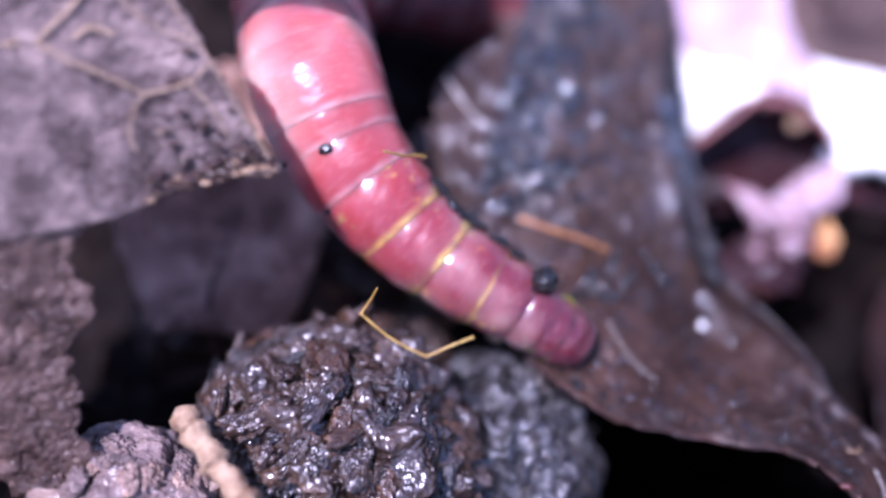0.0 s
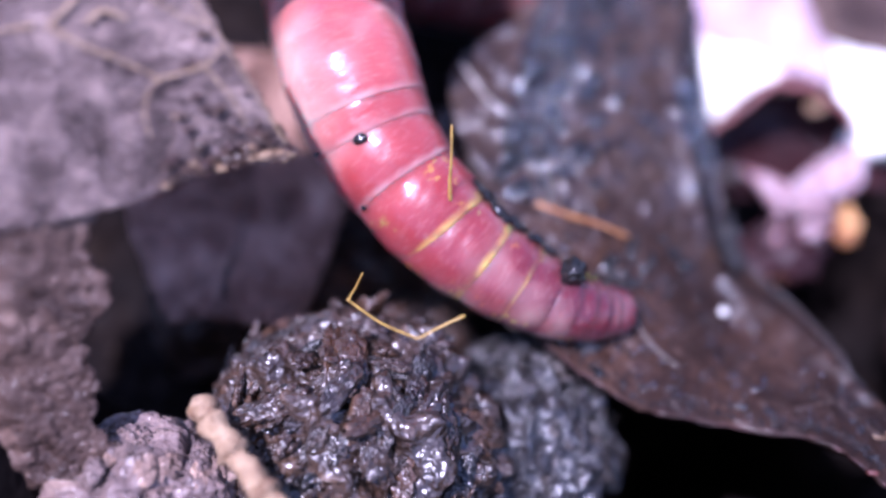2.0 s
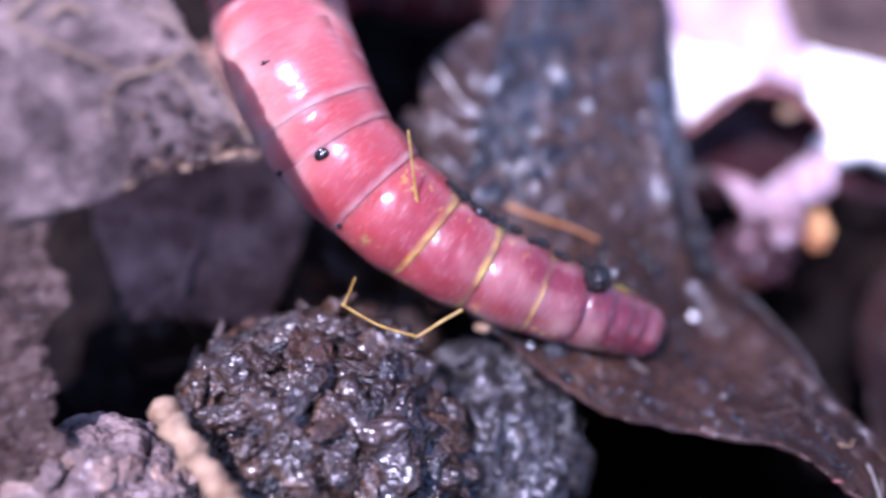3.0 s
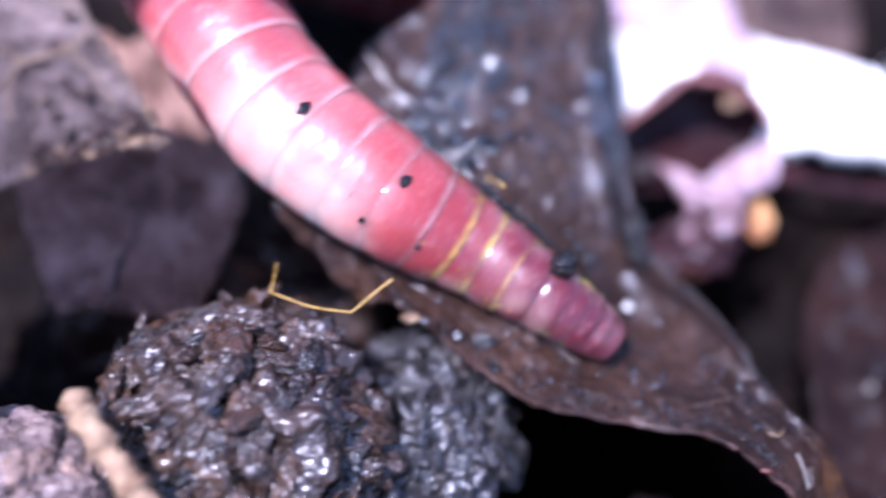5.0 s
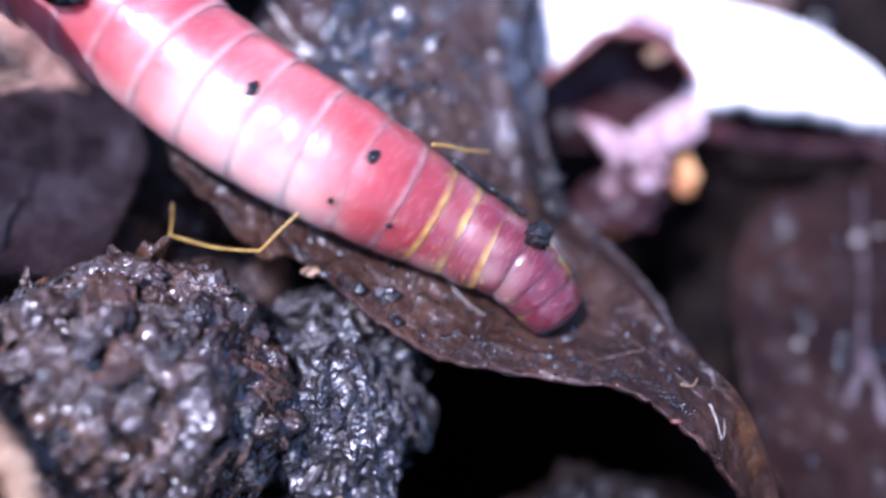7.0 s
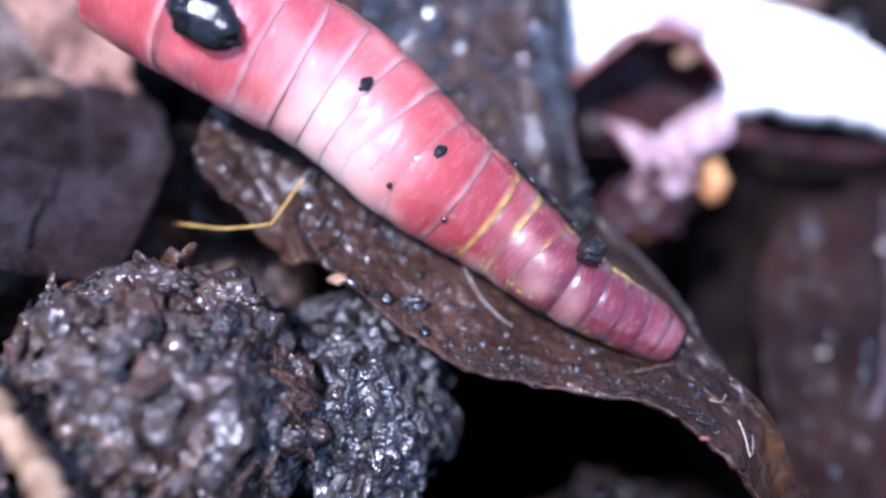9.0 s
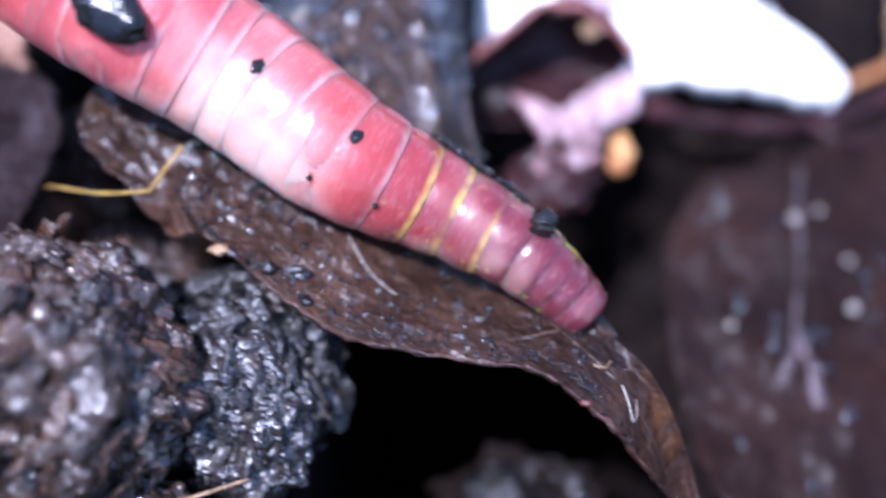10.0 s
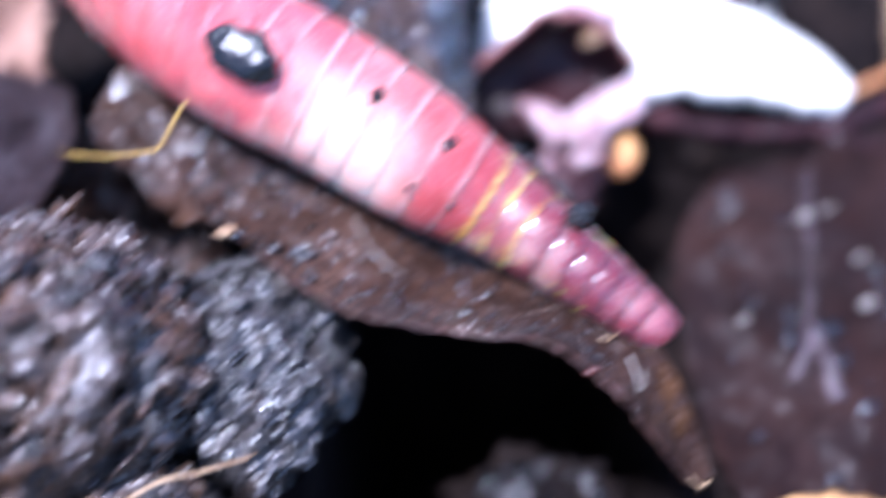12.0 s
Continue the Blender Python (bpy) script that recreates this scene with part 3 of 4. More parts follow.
def back_leaf():
    """The dark leaf lying low behind the hollow."""
    leaf = group_at("leaf", (0, 0, 0))

    def h(x, y, u, v):
        p = Vector((x, y, 0))
        return 4.9 - 0.10 * (x - 17) + 0.13 * (y - 3) - 0.012 * (x - 21) ** 2 + 0.35 * noise.fractal(p * 0.28, 0.9, 2, 4) + 0.06 * noise.fractal(p * 1.6, 0.9, 2, 3)

    left = [(17.4, 4.4), (15.8, 2.4), (15.2, 0.0), (15.3, -3.0), (15.8, -6.0), (17.0, -9.5)]
    right = [(19.8, 5.0), (23.5, 6.6), (27.5, 8.0), (32.0, 7.0), (34.0, 0.0), (32.0, -8.0)]
    part("blade", sheet(left, right, 90, 90, h, 0.2), BACK_LEAF, leaf)
    mid = spline([(17.0, 4.0, 0), (20.0, 1.0, 0), (22.6, -3.0, 0), (24.0, -7.5, 0)], 40)
    ends = [(15.8, 1.2), (16.0, -2.5), (17.4, -6.0), (22.5, 5.0), (26.0, 3.0), (28.0, -2.0)]
    lines = [mid] + [[mid[5 + 9 * (k % 3)].lerp(Vector((x, y, 0)), q / 19) for q in range(20)] for k, (x, y) in enumerate(ends)]
    for k, line in enumerate(lines):
        line = [Vector((p.x, p.y, h(p.x, p.y, 0, 0) + 0.0)) for p in line]
        made = part("side_vein" if k else "midrib", tube(line, [(0.05 if k else 0.10) for p in line], 6, 0.3), BACK_LEAF, rib if k else leaf)
        rib = rib if k else made
    for way, r in (([(20.6, 4.8), (20.1, 2.6), (19.75, 0.4), (19.4, -1.5)], 0.11), ([(19.4, -1.5), (19.0, -2.5), (18.5, -3.3)], 0.24), ([(19.4, -1.5), (19.6, -2.6), (19.75, -4.1)], 0.26)):
        line = [Vector((p.x, p.y, h(p.x, p.y, 0, 0) + 0.02)) for p in spline([(x, y, 0) for x, y in way], 24)]
        part("forked_vein", tube(line, [r * (0.75 + 0.5 * noise.noise(p * 1.7)) for p in line], 8, 0.8), GREY_VEIN, rib, "greyish wet forked vein")
    tagged(leaf, "wet dark red-brown leaf with glinting drops", "leaf")
    for x, y, r in ((19.95, 2.5, 0.17), (21.55, -0.6, 0.17), (21.6, 1.0, 0.12), (20.9, 2.9, 0.11), (17.2, -1.3, 0.12)):
        tagged(part("pale_grain", lumpy(r, 3, 0.12, 1.5, x), FIBRE, at=(x, y, h(x, y, 0, 0) + r * 0.8)), "pale round grain on the dark leaf", "grain", "grains on the dark leaf")
    tagged(part("wet_chip", lumpy(0.55, 4, 0.3, 1.4, 83, (0.7, 1.2, 0.4), 0.4), WET_RIM, at=(17.4, 3.1, h(17.4, 3.1, 0, 0) + 0.2)), "wet grey chip on the dark leaf", "chip")


def litter_leaf():
    """A dim rotting leaf low in the hollow behind the worm."""
    def h(x, y, u, v):
        p = Vector((x, y, 0))
        return 9.6 + 0.35 * math.sin(0.5 * (x + y)) + 0.6 * noise.fractal(p * 0.45, 0.9, 2, 4) + 0.25 * noise.fractal(p * 1.6, 0.9, 2, 3)

    leaf = group_at("leaf", (0, 0, 0))
    part("blade", sheet([(-10.4, 9.4), (-10.9, 6.0), (-10.6, 2.6), (-8.8, -1.4)], [(-5.2, 9.2), (-5.4, 6.2), (-3.8, 3.2), (-5.0, -1.3)], 70, 70, h, 0.18), LITTER, leaf)
    line = [Vector((x, y, h(x, y, 0, 0) + 0.02)) for x, y in [(-7.2 + 0.01 * i, -0.6 + 0.15 * i) for i in range(40)]]
    part("midrib", tube(line, [0.10 - 0.002 * i for i in range(40)], 8, 0.3), DARK_VEIN, leaf)
    tagged(leaf, "rotting brown litter leaf low in the hollow behind the worm", "leaf")


def unseen_shade_leaf():
    """An unseen leaf added above the view to throw shade on the worm's hind body."""
    def h(x, y, u, v):
        return 22.0 + 0.25 * (y - 4) + 0.3 * noise.fractal(Vector((x, y, 0)) * 0.4, 0.9, 2, 3)

    leaf = group_at("leaf", (0, 0, 0))
    part("blade", sheet([(-9.0, 4.2), (-9.6, 7.0), (-10.0, 10.0), (-10.2, 14.0)], [(-3.0, 4.0), (-2.3, 6.0), (-2.0, 9.0), (-2.6, 14.0)], 40, 40, h, 0.2), FOLD_LEAF, leaf)
    line = [Vector((-5.9 - 0.02 * i, 4.4 + 0.24 * i, h(-5.9 - 0.02 * i, 4.4 + 0.24 * i, 0, 0) - 0.1)) for i in range(40)]
    part("midrib", tube(line, [0.16 - 0.002 * i for i in range(40)], 8, 0.3), DARK_VEIN, leaf)
    tagged(leaf, "unseen brown leaf added above the view to shade the worm's hind body", "leaf")


def grey_leaf():
    """A weathered leaf lying behind the shell."""
    def h(x, y, u, v):
        return 4.7 + 0.5 * noise.fractal(Vector((x, y, 3)) * 0.35, 0.9, 2, 4) + 0.12 * math.sin(2.2 * x + 0.6 * y)

    leaf = group_at("leaf", (0, 0, 0))
    part("blade", sheet([(13.0, 12.6), (13.2, 14.5), (13.6, 17.0), (14.6, 20.0)], [(18.2, 12.2), (19.6, 13.4), (20.4, 16.0), (20.0, 20.0)], 60, 50, h, 0.18), FOLD_LEAF, leaf)
    line = [Vector((14.6 + 0.07 * i, 12.8 + 0.17 * i, h(14.6 + 0.07 * i, 12.8 + 0.17 * i, 0, 0) + 0.03)) for i in range(40)]
    part("midrib", tube(line, [0.13 - 0.002 * i for i in range(40)], 8, 0.3), DARK_VEIN, leaf)
    tagged(leaf, "weathered grey-brown leaf behind the white shell", "leaf")


litter_leaf()
grey_leaf()
unseen_shade_leaf()
wet_leaf()
lower_scrap()
dry_leaf()
back_leaf()


# ---- soil clumps ----
def clump(at, radius, squash, core_mat, grain_mats, count, size, seed, label, top=-0.35, rough=0.17, ribs=None):
    rng = random.Random(seed)
    thing = group_at("soil_clump", at)
    part("core", lumpy(radius, 6, rough, 1.9, seed, squash, 0.5), core_mat, thing)
    meshes = []
    for k in range(6):
        o = part("granule", lumpy(1.0, 3, 0.5, 2.1, seed * 10 + k, (1, 0.7, 0.5), 0.7), grain_mats[k % len(grain_mats)], thing)
        meshes.append(o)
    made = 0
    while made < count:
        d = Vector((rng.gauss(0, 1), rng.gauss(0, 1), rng.gauss(0, 1))).normalized()
        if d.z < top:
            continue
        if made < 6:
            o = meshes[made]
        else:
            o = new("granule", meshes[made % 6].data)
            o.parent = thing
        s = size * rng.uniform(0.45, 1.3) * (1.4 if rng.random() < 0.09 else 1.0)
        pos = Vector([c * q for c, q in zip(d, squash)]) * radius * rng.uniform(0.90, 1.02)
        turn = d.to_track_quat("Z", "Y").to_matrix().to_4x4() @ Matrix.Rotation(rng.uniform(0, 6.3), 4, "Z")
        stretch = 1.0
        if ribs:
            side = Vector(ribs) + Vector((rng.gauss(0, 0.3), rng.gauss(0, 0.3), rng.gauss(0, 0.3)))
            side = (side - side.dot(d) * d).normalized()
            turn = Matrix((side, d.cross(side), d)).transposed().to_4x4() @ Matrix.Rotation(rng.gauss(0, 0.35), 4, "Y") @ Matrix.Rotation(rng.gauss(0, 0.4), 4, "X")
            stretch = rng.uniform(1.1, 2.1)
        m = Matrix.Translation(pos * MM) @ turn
        o.location, o.rotation_mode = m.translation, "QUATERNION"
        o.rotation_quaternion = m.to_quaternion()
        o.scale = (s * stretch, s * rng.uniform(0.75, 1.15), s * rng.uniform(0.6, 1.1))
        made += 1
    return tagged(thing, label, "soil clump", "soil clumps")


clump((-3.2, -5.2, 9.3), 4.0, (1.0, 0.92, 0.95), CAST, (FLAKE, FLAKE, CAST_DARK, CAST, FLAKE, CAST), 298, 0.48, 3, "glistening dark brown clump of worm castings in the hollow", rough=0.26, ribs=(0.5, 0.6, 0.5))
clump((1.9, -4.1, 7.0), 2.8, (1.0, 1.18, 1.04), CAST_DARK, (FINE_FLAKE, CAST_DARK, FINE_FLAKE), 290, 0.25, 5, "small black wet clump of fine castings beside a larger one", rough=0.3, ribs=(0.3, 0.5, 0.8))
clump((-5.6, 2.2, 4.6), 4.2, (1.25, 1.1, 0.85), TAN_CAST, (TAN_CAST, FLAKE), 120, 0.55, 15, "broad dim brown soil clump behind the castings", rough=0.3)
clump((-2.3, -0.9, 5.6), 2.6, (1.0, 1.0, 0.8), CAST, (CAST, FLAKE), 90, 0.5, 16, "dim brown soil clump in the shade of the leaf", rough=0.3)
clump((-8.6, -7.2, 11.0), 2.5, (1.1, 0.8, 0.9), CRUMB, (CRUMB,), 120, 0.46, 7, "paler drier brown clump of crumbs on the bank")
clump((10.3, -6.3, 1.6), 1.6, (1.5, 0.8, 0.8), SHADE_BLACK_SOIL, (CAST_DARK, SHADE_BLACK_SOIL, GRIT), 120, 0.42, 9, "ragged wet soil lump deep in the hollow, shade in its black colour", rough=0.6)
clump((-2.0, -8.8, 6.4), 2.6, (1.3, 0.8, 0.9), CAST, (FLAKE, CAST_DARK, CAST), 110, 0.45, 11, "brown wet clump of castings under a thin white root")


# ---- earthworm ----
RADII = [0.40, 0.58, 0.72, 0.83, 0.92, 1.00, 1.07, 1.15, 1.26, 1.38, 1.52, 1.67, 1.81, 1.92, 1.99, 2.03, 2.04, 2.09, 2.12] + [2.12] * 11 + [2.05] * 10
LENGTHS = [1.0] * 7 + [2.3] * 33
MARKS = (0, 7, 9.5, 12, 15, 18, 20.5, 26, 30, 33, 36, 40)
BODY_LINES = []


def body(t, tuck, *points):
    """The worm's middle line at t: its tip, five places behind it, and then the loop of its hind body. tuck: how many head rings are drawn in."""
    p = [np.array(q) for q in points]
    fifth = p[5] + (p[5] - p[4]) * (0.8, 0.8, 0.45) + (-0.4, 0.6, 0)
    p += [fifth, np.array((-4.8, 11.8, 11.8)), np.array((-3.0, 13.8, 10.4)), np.array((-0.6, 13.9, 9.2)), np.array((2.0, 14.0, 8.6)), np.array((4.2, 14.6, 8.0))]
    BODY_LINES.append((t, (tuck, -12 + 30 * step(3.2, 4.8, t)), np.array(p)))


body(0, 3.4, (3.95, -2.32, 10.82), (2.28, -1.58, 11.76), (-0.55, -0.07, 12.78), (-2.84, 2.21, 14.22), (-3.75, 4.27, 15.02), (-4.98, 10.22, 13.82))
body(0.5, 3.4, (3.97, -2.23, 10.82), (2.44, -1.87, 11.72), (0.14, -0.71, 12.61), (-2.46, 1.62, 14.07), (-3.32, 4.09, 14.87), (-4.64, 9.67, 13.67))
body(1, 3.6, (3.76, -1.93, 10.86), (2.63, -1.81, 11.69), (0.48, -0.83, 12.54), (-2.16, 1.55, 14.00), (-3.06, 3.83, 14.80), (-4.34, 9.61, 13.60))
body(1.5, 3.2, (3.84, -1.43, 10.87), (2.45, -1.79, 11.72), (0.23, -0.68, 12.60), (-2.21, 1.83, 14.04), (-3.03, 4.05, 14.84), (-4.25, 9.80, 13.64))
body(2, 1.5, (4.82, -1.66, 10.71), (2.53, -1.72, 11.71), (0.18, -0.61, 12.61), (-2.33, 2.09, 14.10), (-3.20, 4.23, 14.90), (-4.46, 10.19, 13.70))
body(2.5, 1.2, (5.98, -2.16, 10.53), (2.77, -1.48, 11.68), (-0.03, -0.42, 12.66), (-2.80, 2.04, 14.19), (-3.80, 4.26, 14.99), (-5.13, 10.06, 13.79))
body(3, 2.6, (6.46, -2.01, 10.46), (4.14, -1.72, 11.46), (0.69, -0.62, 12.52), (-2.53, 1.70, 14.09), (-3.87, 4.06, 14.89), (-5.27, 9.69, 13.69))
body(4.8, 3.2, (6.59, -2.35, 10.44), (5.34, -1.44, 11.29), (3.33, -0.36, 11.76), (1.13, 0.60, 12.78), (-2.10, 3.05, 13.74), (-4.85, 6.75, 14.76))
body(5, 2.2, (7.23, -2.55, 10.35), (5.26, -1.51, 11.30), (3.26, -0.25, 11.78), (1.07, 0.71, 12.80), (-2.18, 3.08, 13.76), (-4.86, 6.97, 14.78))
body(5.5, 0.6, (8.46, -3.28, 10.20), (5.39, -1.87, 11.27), (3.21, -0.45, 11.78), (0.86, 0.74, 12.84), (-2.41, 3.08, 13.80), (-5.20, 6.94, 14.82))
body(6, 2.2, (8.32, -2.87, 10.21), (6.39, -2.08, 11.12), (3.90, -0.57, 11.66), (1.23, 0.71, 12.77), (-2.15, 3.11, 13.73), (-5.22, 6.70, 14.75))
body(6.5, 3.2, (8.40, -2.99, 10.20), (7.01, -2.08, 11.03), (4.23, -0.76, 11.60), (1.48, 0.24, 12.69), (-2.25, 2.90, 13.65), (-5.23, 6.04, 14.67))
body(7, 3.6, (8.30, -3.22, 10.22), (7.16, -2.06, 11.01), (5.24, -0.97, 11.44), (3.01, -0.02, 12.42), (-0.74, 2.09, 13.38), (-3.83, 4.52, 14.40))
body(7.5, 4.2, (8.11, -3.11, 10.24), (7.26, -2.23, 11.00), (5.92, -0.95, 11.33), (4.49, -0.04, 12.17), (1.42, 1.81, 13.13), (-1.75, 2.80, 14.10))
body(9.3, 2.2, (11.09, -3.54, 9.88), (8.04, -2.16, 10.89), (6.05, -0.67, 11.32), (3.84, 0.61, 12.32), (1.51, 2.63, 13.28), (-1.05, 3.79, 14.30))
body(9.5, 2.2, (11.24, -3.51, 9.87), (8.41, -2.28, 10.84), (6.34, -0.79, 11.28), (3.99, 0.56, 12.29), (1.65, 2.67, 13.25), (-0.98, 3.82, 14.27))
body(10, 3.0, (11.35, -3.52, 9.85), (9.69, -2.20, 10.67), (7.42, -0.86, 11.12), (4.98, 0.06, 12.10), (1.94, 2.12, 13.06), (-0.18, 3.01, 14.08))
body(10.5, 3.8, (11.14, -3.40, 9.87), (9.59, -2.30, 10.68), (7.99, -1.31, 11.03), (6.22, -0.80, 11.88), (3.13, 1.25, 12.84), (0.78, 2.17, 13.86))
body(11, 3.8, (10.95, -3.62, 9.90), (9.70, -2.25, 10.67), (8.46, -1.22, 10.96), (7.15, -0.66, 11.75), (4.84, 0.68, 12.71), (2.24, 1.81, 13.73))
body(11.5, 1.5, (12.04, -4.18, 9.81), (9.78, -2.33, 10.66), (8.44, -1.18, 10.97), (7.11, -0.51, 11.76), (5.20, 0.68, 12.68), (3.20, 1.55, 13.50))
body(12, 1.0, (13.16, -4.98, 9.75), (10.48, -2.85, 10.58), (8.95, -1.59, 10.92), (7.20, -0.70, 11.72), (4.90, 0.56, 12.68), (3.00, 1.40, 13.40))

def along(points, s):
    """The place at ring number s, by a monotone cubic through the marks."""
    h = np.diff(MARKS)[:, None]
    d = np.diff(points, axis=0) / h
    g = np.zeros_like(points)
    g[0], g[-1] = d[0], d[-1]
    both = d[:-1] * d[1:] > 0
    g[1:-1] = np.where(both, 2 * d[:-1] * d[1:] / np.where(both, d[:-1] + d[1:], 1), 0.5 * (d[:-1] + d[1:]) * 0.5)
    i = min(max(int(np.searchsorted(MARKS, s, "right")) - 1, 0), len(MARKS) - 2)
    w, u = MARKS[i + 1] - MARKS[i], (s - MARKS[i]) / (MARKS[i + 1] - MARKS[i])
    return Vector((2 * u ** 3 - 3 * u * u + 1) * points[i] + (u ** 3 - 2 * u * u + u) * w * g[i] + (3 * u * u - 2 * u ** 3) * points[i + 1] + (u ** 3 - u * u) * w * g[i + 1])


def ring_pose(points, state, s):
    """Pose on the middle line: z to the tail, x up to the light. Drawn-in rings lie inside the first one that shows."""
    tuck, roll = state
    roll *= min(1.0, max(0.0, (s - 7) / 5))
    if s < 7:
        s = 7 * (s - tuck) / (7 - tuck) if s > tuck else 0.9 * (tuck - s)
    here = along(points, s)
    tail = (along(points, min(s + 0.9, RINGS)) - along(points, max(s - 0.25, 0))).normalized()
    x = Vector((0, -0.57, 0.82))
    x = (x - x.dot(tail) * tail).normalized()
    y = tail.cross(x)
    m = Matrix((x, y, tail)).transposed().to_4x4()
    m.translation = here * MM
    return m @ Matrix.Rotation(radians(roll), 4, "Z")


def ring_mesh(r, r_back, length, nose, fold=1.0):
    """One ring of the body: rounded lip in front, belly, and a narrower rear that slips into the next ring."""
    bm = bmesh.new()
    reach = length / 2.3 if length > 2 else 0.72
    prof = [(0.0, 0.89), (0.05, 0.925), (0.12, 0.957), (0.21, 0.983), (0.32, 0.998), (0.46, 1.003), (0.65, 0.992), (0.9, 0.972), (1.25, 0.953), (2.3, 0.88)]
    rings = []
    n = 56
    for f, s in prof:
        s = 1 - (1 - s) * (fold if f < 2 else 0.45 if fold < 0.5 else 1.0)
        z = min(f * reach, length)
        grow = r + (r_back - r) * min(1.0, f * 1.3)
        ring = []
        for j in range(n):
            a = 2 * math.pi * j / n
            w = 1 + 0.016 * noise.noise(Vector((math.cos(a) * 1.6, math.sin(a) * 1.6, r * 9 + z)))
            ring.append(bm.verts.new((grow * s * w * math.cos(a), grow * s * w * 0.97 * math.sin(a), z)))
        rings.append(ring)
    if nose:  # domed front, which shows where the rings before it are drawn in
        for a in (12, 26, 42, 60, 80):
            q = (1 - 0.11 * fold) * r * math.cos(radians(a))
            rings.insert(0, [bm.verts.new((q * math.cos(2 * math.pi * j / n), q * math.sin(2 * math.pi * j / n), -nose * r * math.sin(radians(a)))) for j in range(n)])
    for r1, r2 in zip(rings, rings[1:]):
        for j in range(n):
            bm.faces.new((r1[j], r1[(j + 1) % n], r2[(j + 1) % n], r2[j]))
    bm.faces.new(rings[0][::-1])
    bm.faces.new(rings[-1])
    return bm


worm = group_at("earthworm", (0, 0, 0))
tagged(worm, "wet pink-red earthworm stretching its ringed body over a leaf", "earthworm")
WORM_RINGS = []
for i in range(RINGS):
    r, rb = RADII[i], RADII[min(i + 1, RINGS - 1)]
    name = "head_tip" if i == 0 else "body_ring"
    WORM_RINGS.append(part(name, ring_mesh(r, rb * 0.985, LENGTHS[i], 0.75 if i == 0 else 0.42 if i < 9 else 0, 0.55 if i < 9 else max(0.15, 0.4 - 0.08 * (i - 9))), HEAD_SKIN if i < 8 else NECK_SKIN if i < 11 else SKIN, worm))
    WORM_RINGS[-1].color = (1, 1, 1, i / RINGS)


# ---- grit carried by the worm ----
RIDERS = []


def rider(name, s, angle, lift, bm, mat, label, category, grp=""):
    """A thing stuck to the worm's skin at ring s, angle degrees from its upper side."""
    o = tagged(part(name, bm, mat), label, category, grp)
    RIDERS.append((o, s, radians(angle), lift))
    return o


def radius_at(s):
    i = int(s)
    return RADII[i] + (RADII[i + 1] - RADII[i]) * (s - i)


rider("soil_grain", 7.0, 48, 0.16, lumpy(0.40, 4, 0.3, 2.2, 21, (1, 1, 0.9), 0.5), GRIT, "shiny black round soil grain stuck to the worm's head end", "soil grain", "grit on the worm")
rider("soil_grain", 11.9, 2, -0.03, lumpy(0.17, 3, 0.32, 1.3, 22, (0.6, 1.25, 0.9), 0.3), GRIT, "small dark angular soil grain on the worm's back", "soil grain", "grit on the worm")
rider("soil_grain", 14.2, -2, -0.04, lumpy(0.20, 3, 0.32, 1.3, 23, (0.6, 1.3, 0.8), 0.3), GRIT, "dark flat soil grain on the worm's back", "soil grain", "grit on the worm")
rider("soil_grain", 12.2, -48, 0.02, lumpy(0.085, 2, 0.3, 1.6, 24), GRIT, "tiny dark soil speck on the worm's flank", "soil grain", "grit on the worm")
rider("soil_grain", 11.0, -40, 0.02, lumpy(0.08, 2, 0.3, 1.6, 25), GRIT, "tiny dark soil speck on the worm's flank", "soil grain", "grit on the worm")
rider("soil_clod", 18.2, -24, 0.18, lumpy(0.85, 4, 0.16, 1.6, 26, (0.45, 0.78, 1.2), 0.25), GRIT, "large black glossy wet clod stuck on the worm's hind body", "soil clod", "grit on the worm")
rng = random.Random(4)
for k in range(15):
    rider("soil_grain", 7.9 + 0.17 * k + rng.uniform(-0.08, 0.08), 78 + rng.uniform(-7, 7), 0.05, lumpy(rng.uniform(0.09, 0.19), 3, 0.3, 1.6, 30 + k, (0.8, 1, 1.1), 0.3), GRIT,
          "small black wet grain in a row along the worm's side", "soil grain", "grit on the worm")


# ---- roots ----
def root_line(points, r, n=30, taper=0.3):
    line = spline(points, n)
    return tube(line, [r * (1 - taper * i / n) for i in range(n)], 8, 0.25)


bent_root = tagged(part("thin_root", root_line([(-0.72, 1.12, -0.5), (-0.38, 0.6, -0.25), (-0.05, 0.06, 0.0), (0.12, 0.0, 0.0), (1.1, -0.1, 0.0), (2.12, 0.0, 0.0), (2.2, 0.02, 0.0)], 0.038, 44, 0.1), ROOT),
                   "thin bent amber root pushed along by the worm", "root", "loose roots")
root_end = part("root_end", root_line([(-0.05, -0.02, 0.0), (0.02, 0.1, -0.08), (0.06, 0.4, -0.26), (0.14, 0.75, -0.5)], 0.035, 24, 0.3), ROOT, bent_root, at=(2.18, 0, 0))
short_root = tagged(part("thin_root", root_line([(-0.1, 0, 0), (0.5, 0.02, 0.02), (1.1, -0.02, 0.0), (2.15, 0.03, 0)], 0.055, 24, 0.45), ROOT),
                    "short straight amber root leaning on the worm", "root", "loose roots")


def over_leaf(points, lift):
    return [(x, y, wet_leaf_height(x, y) + lift) for x, y in points]


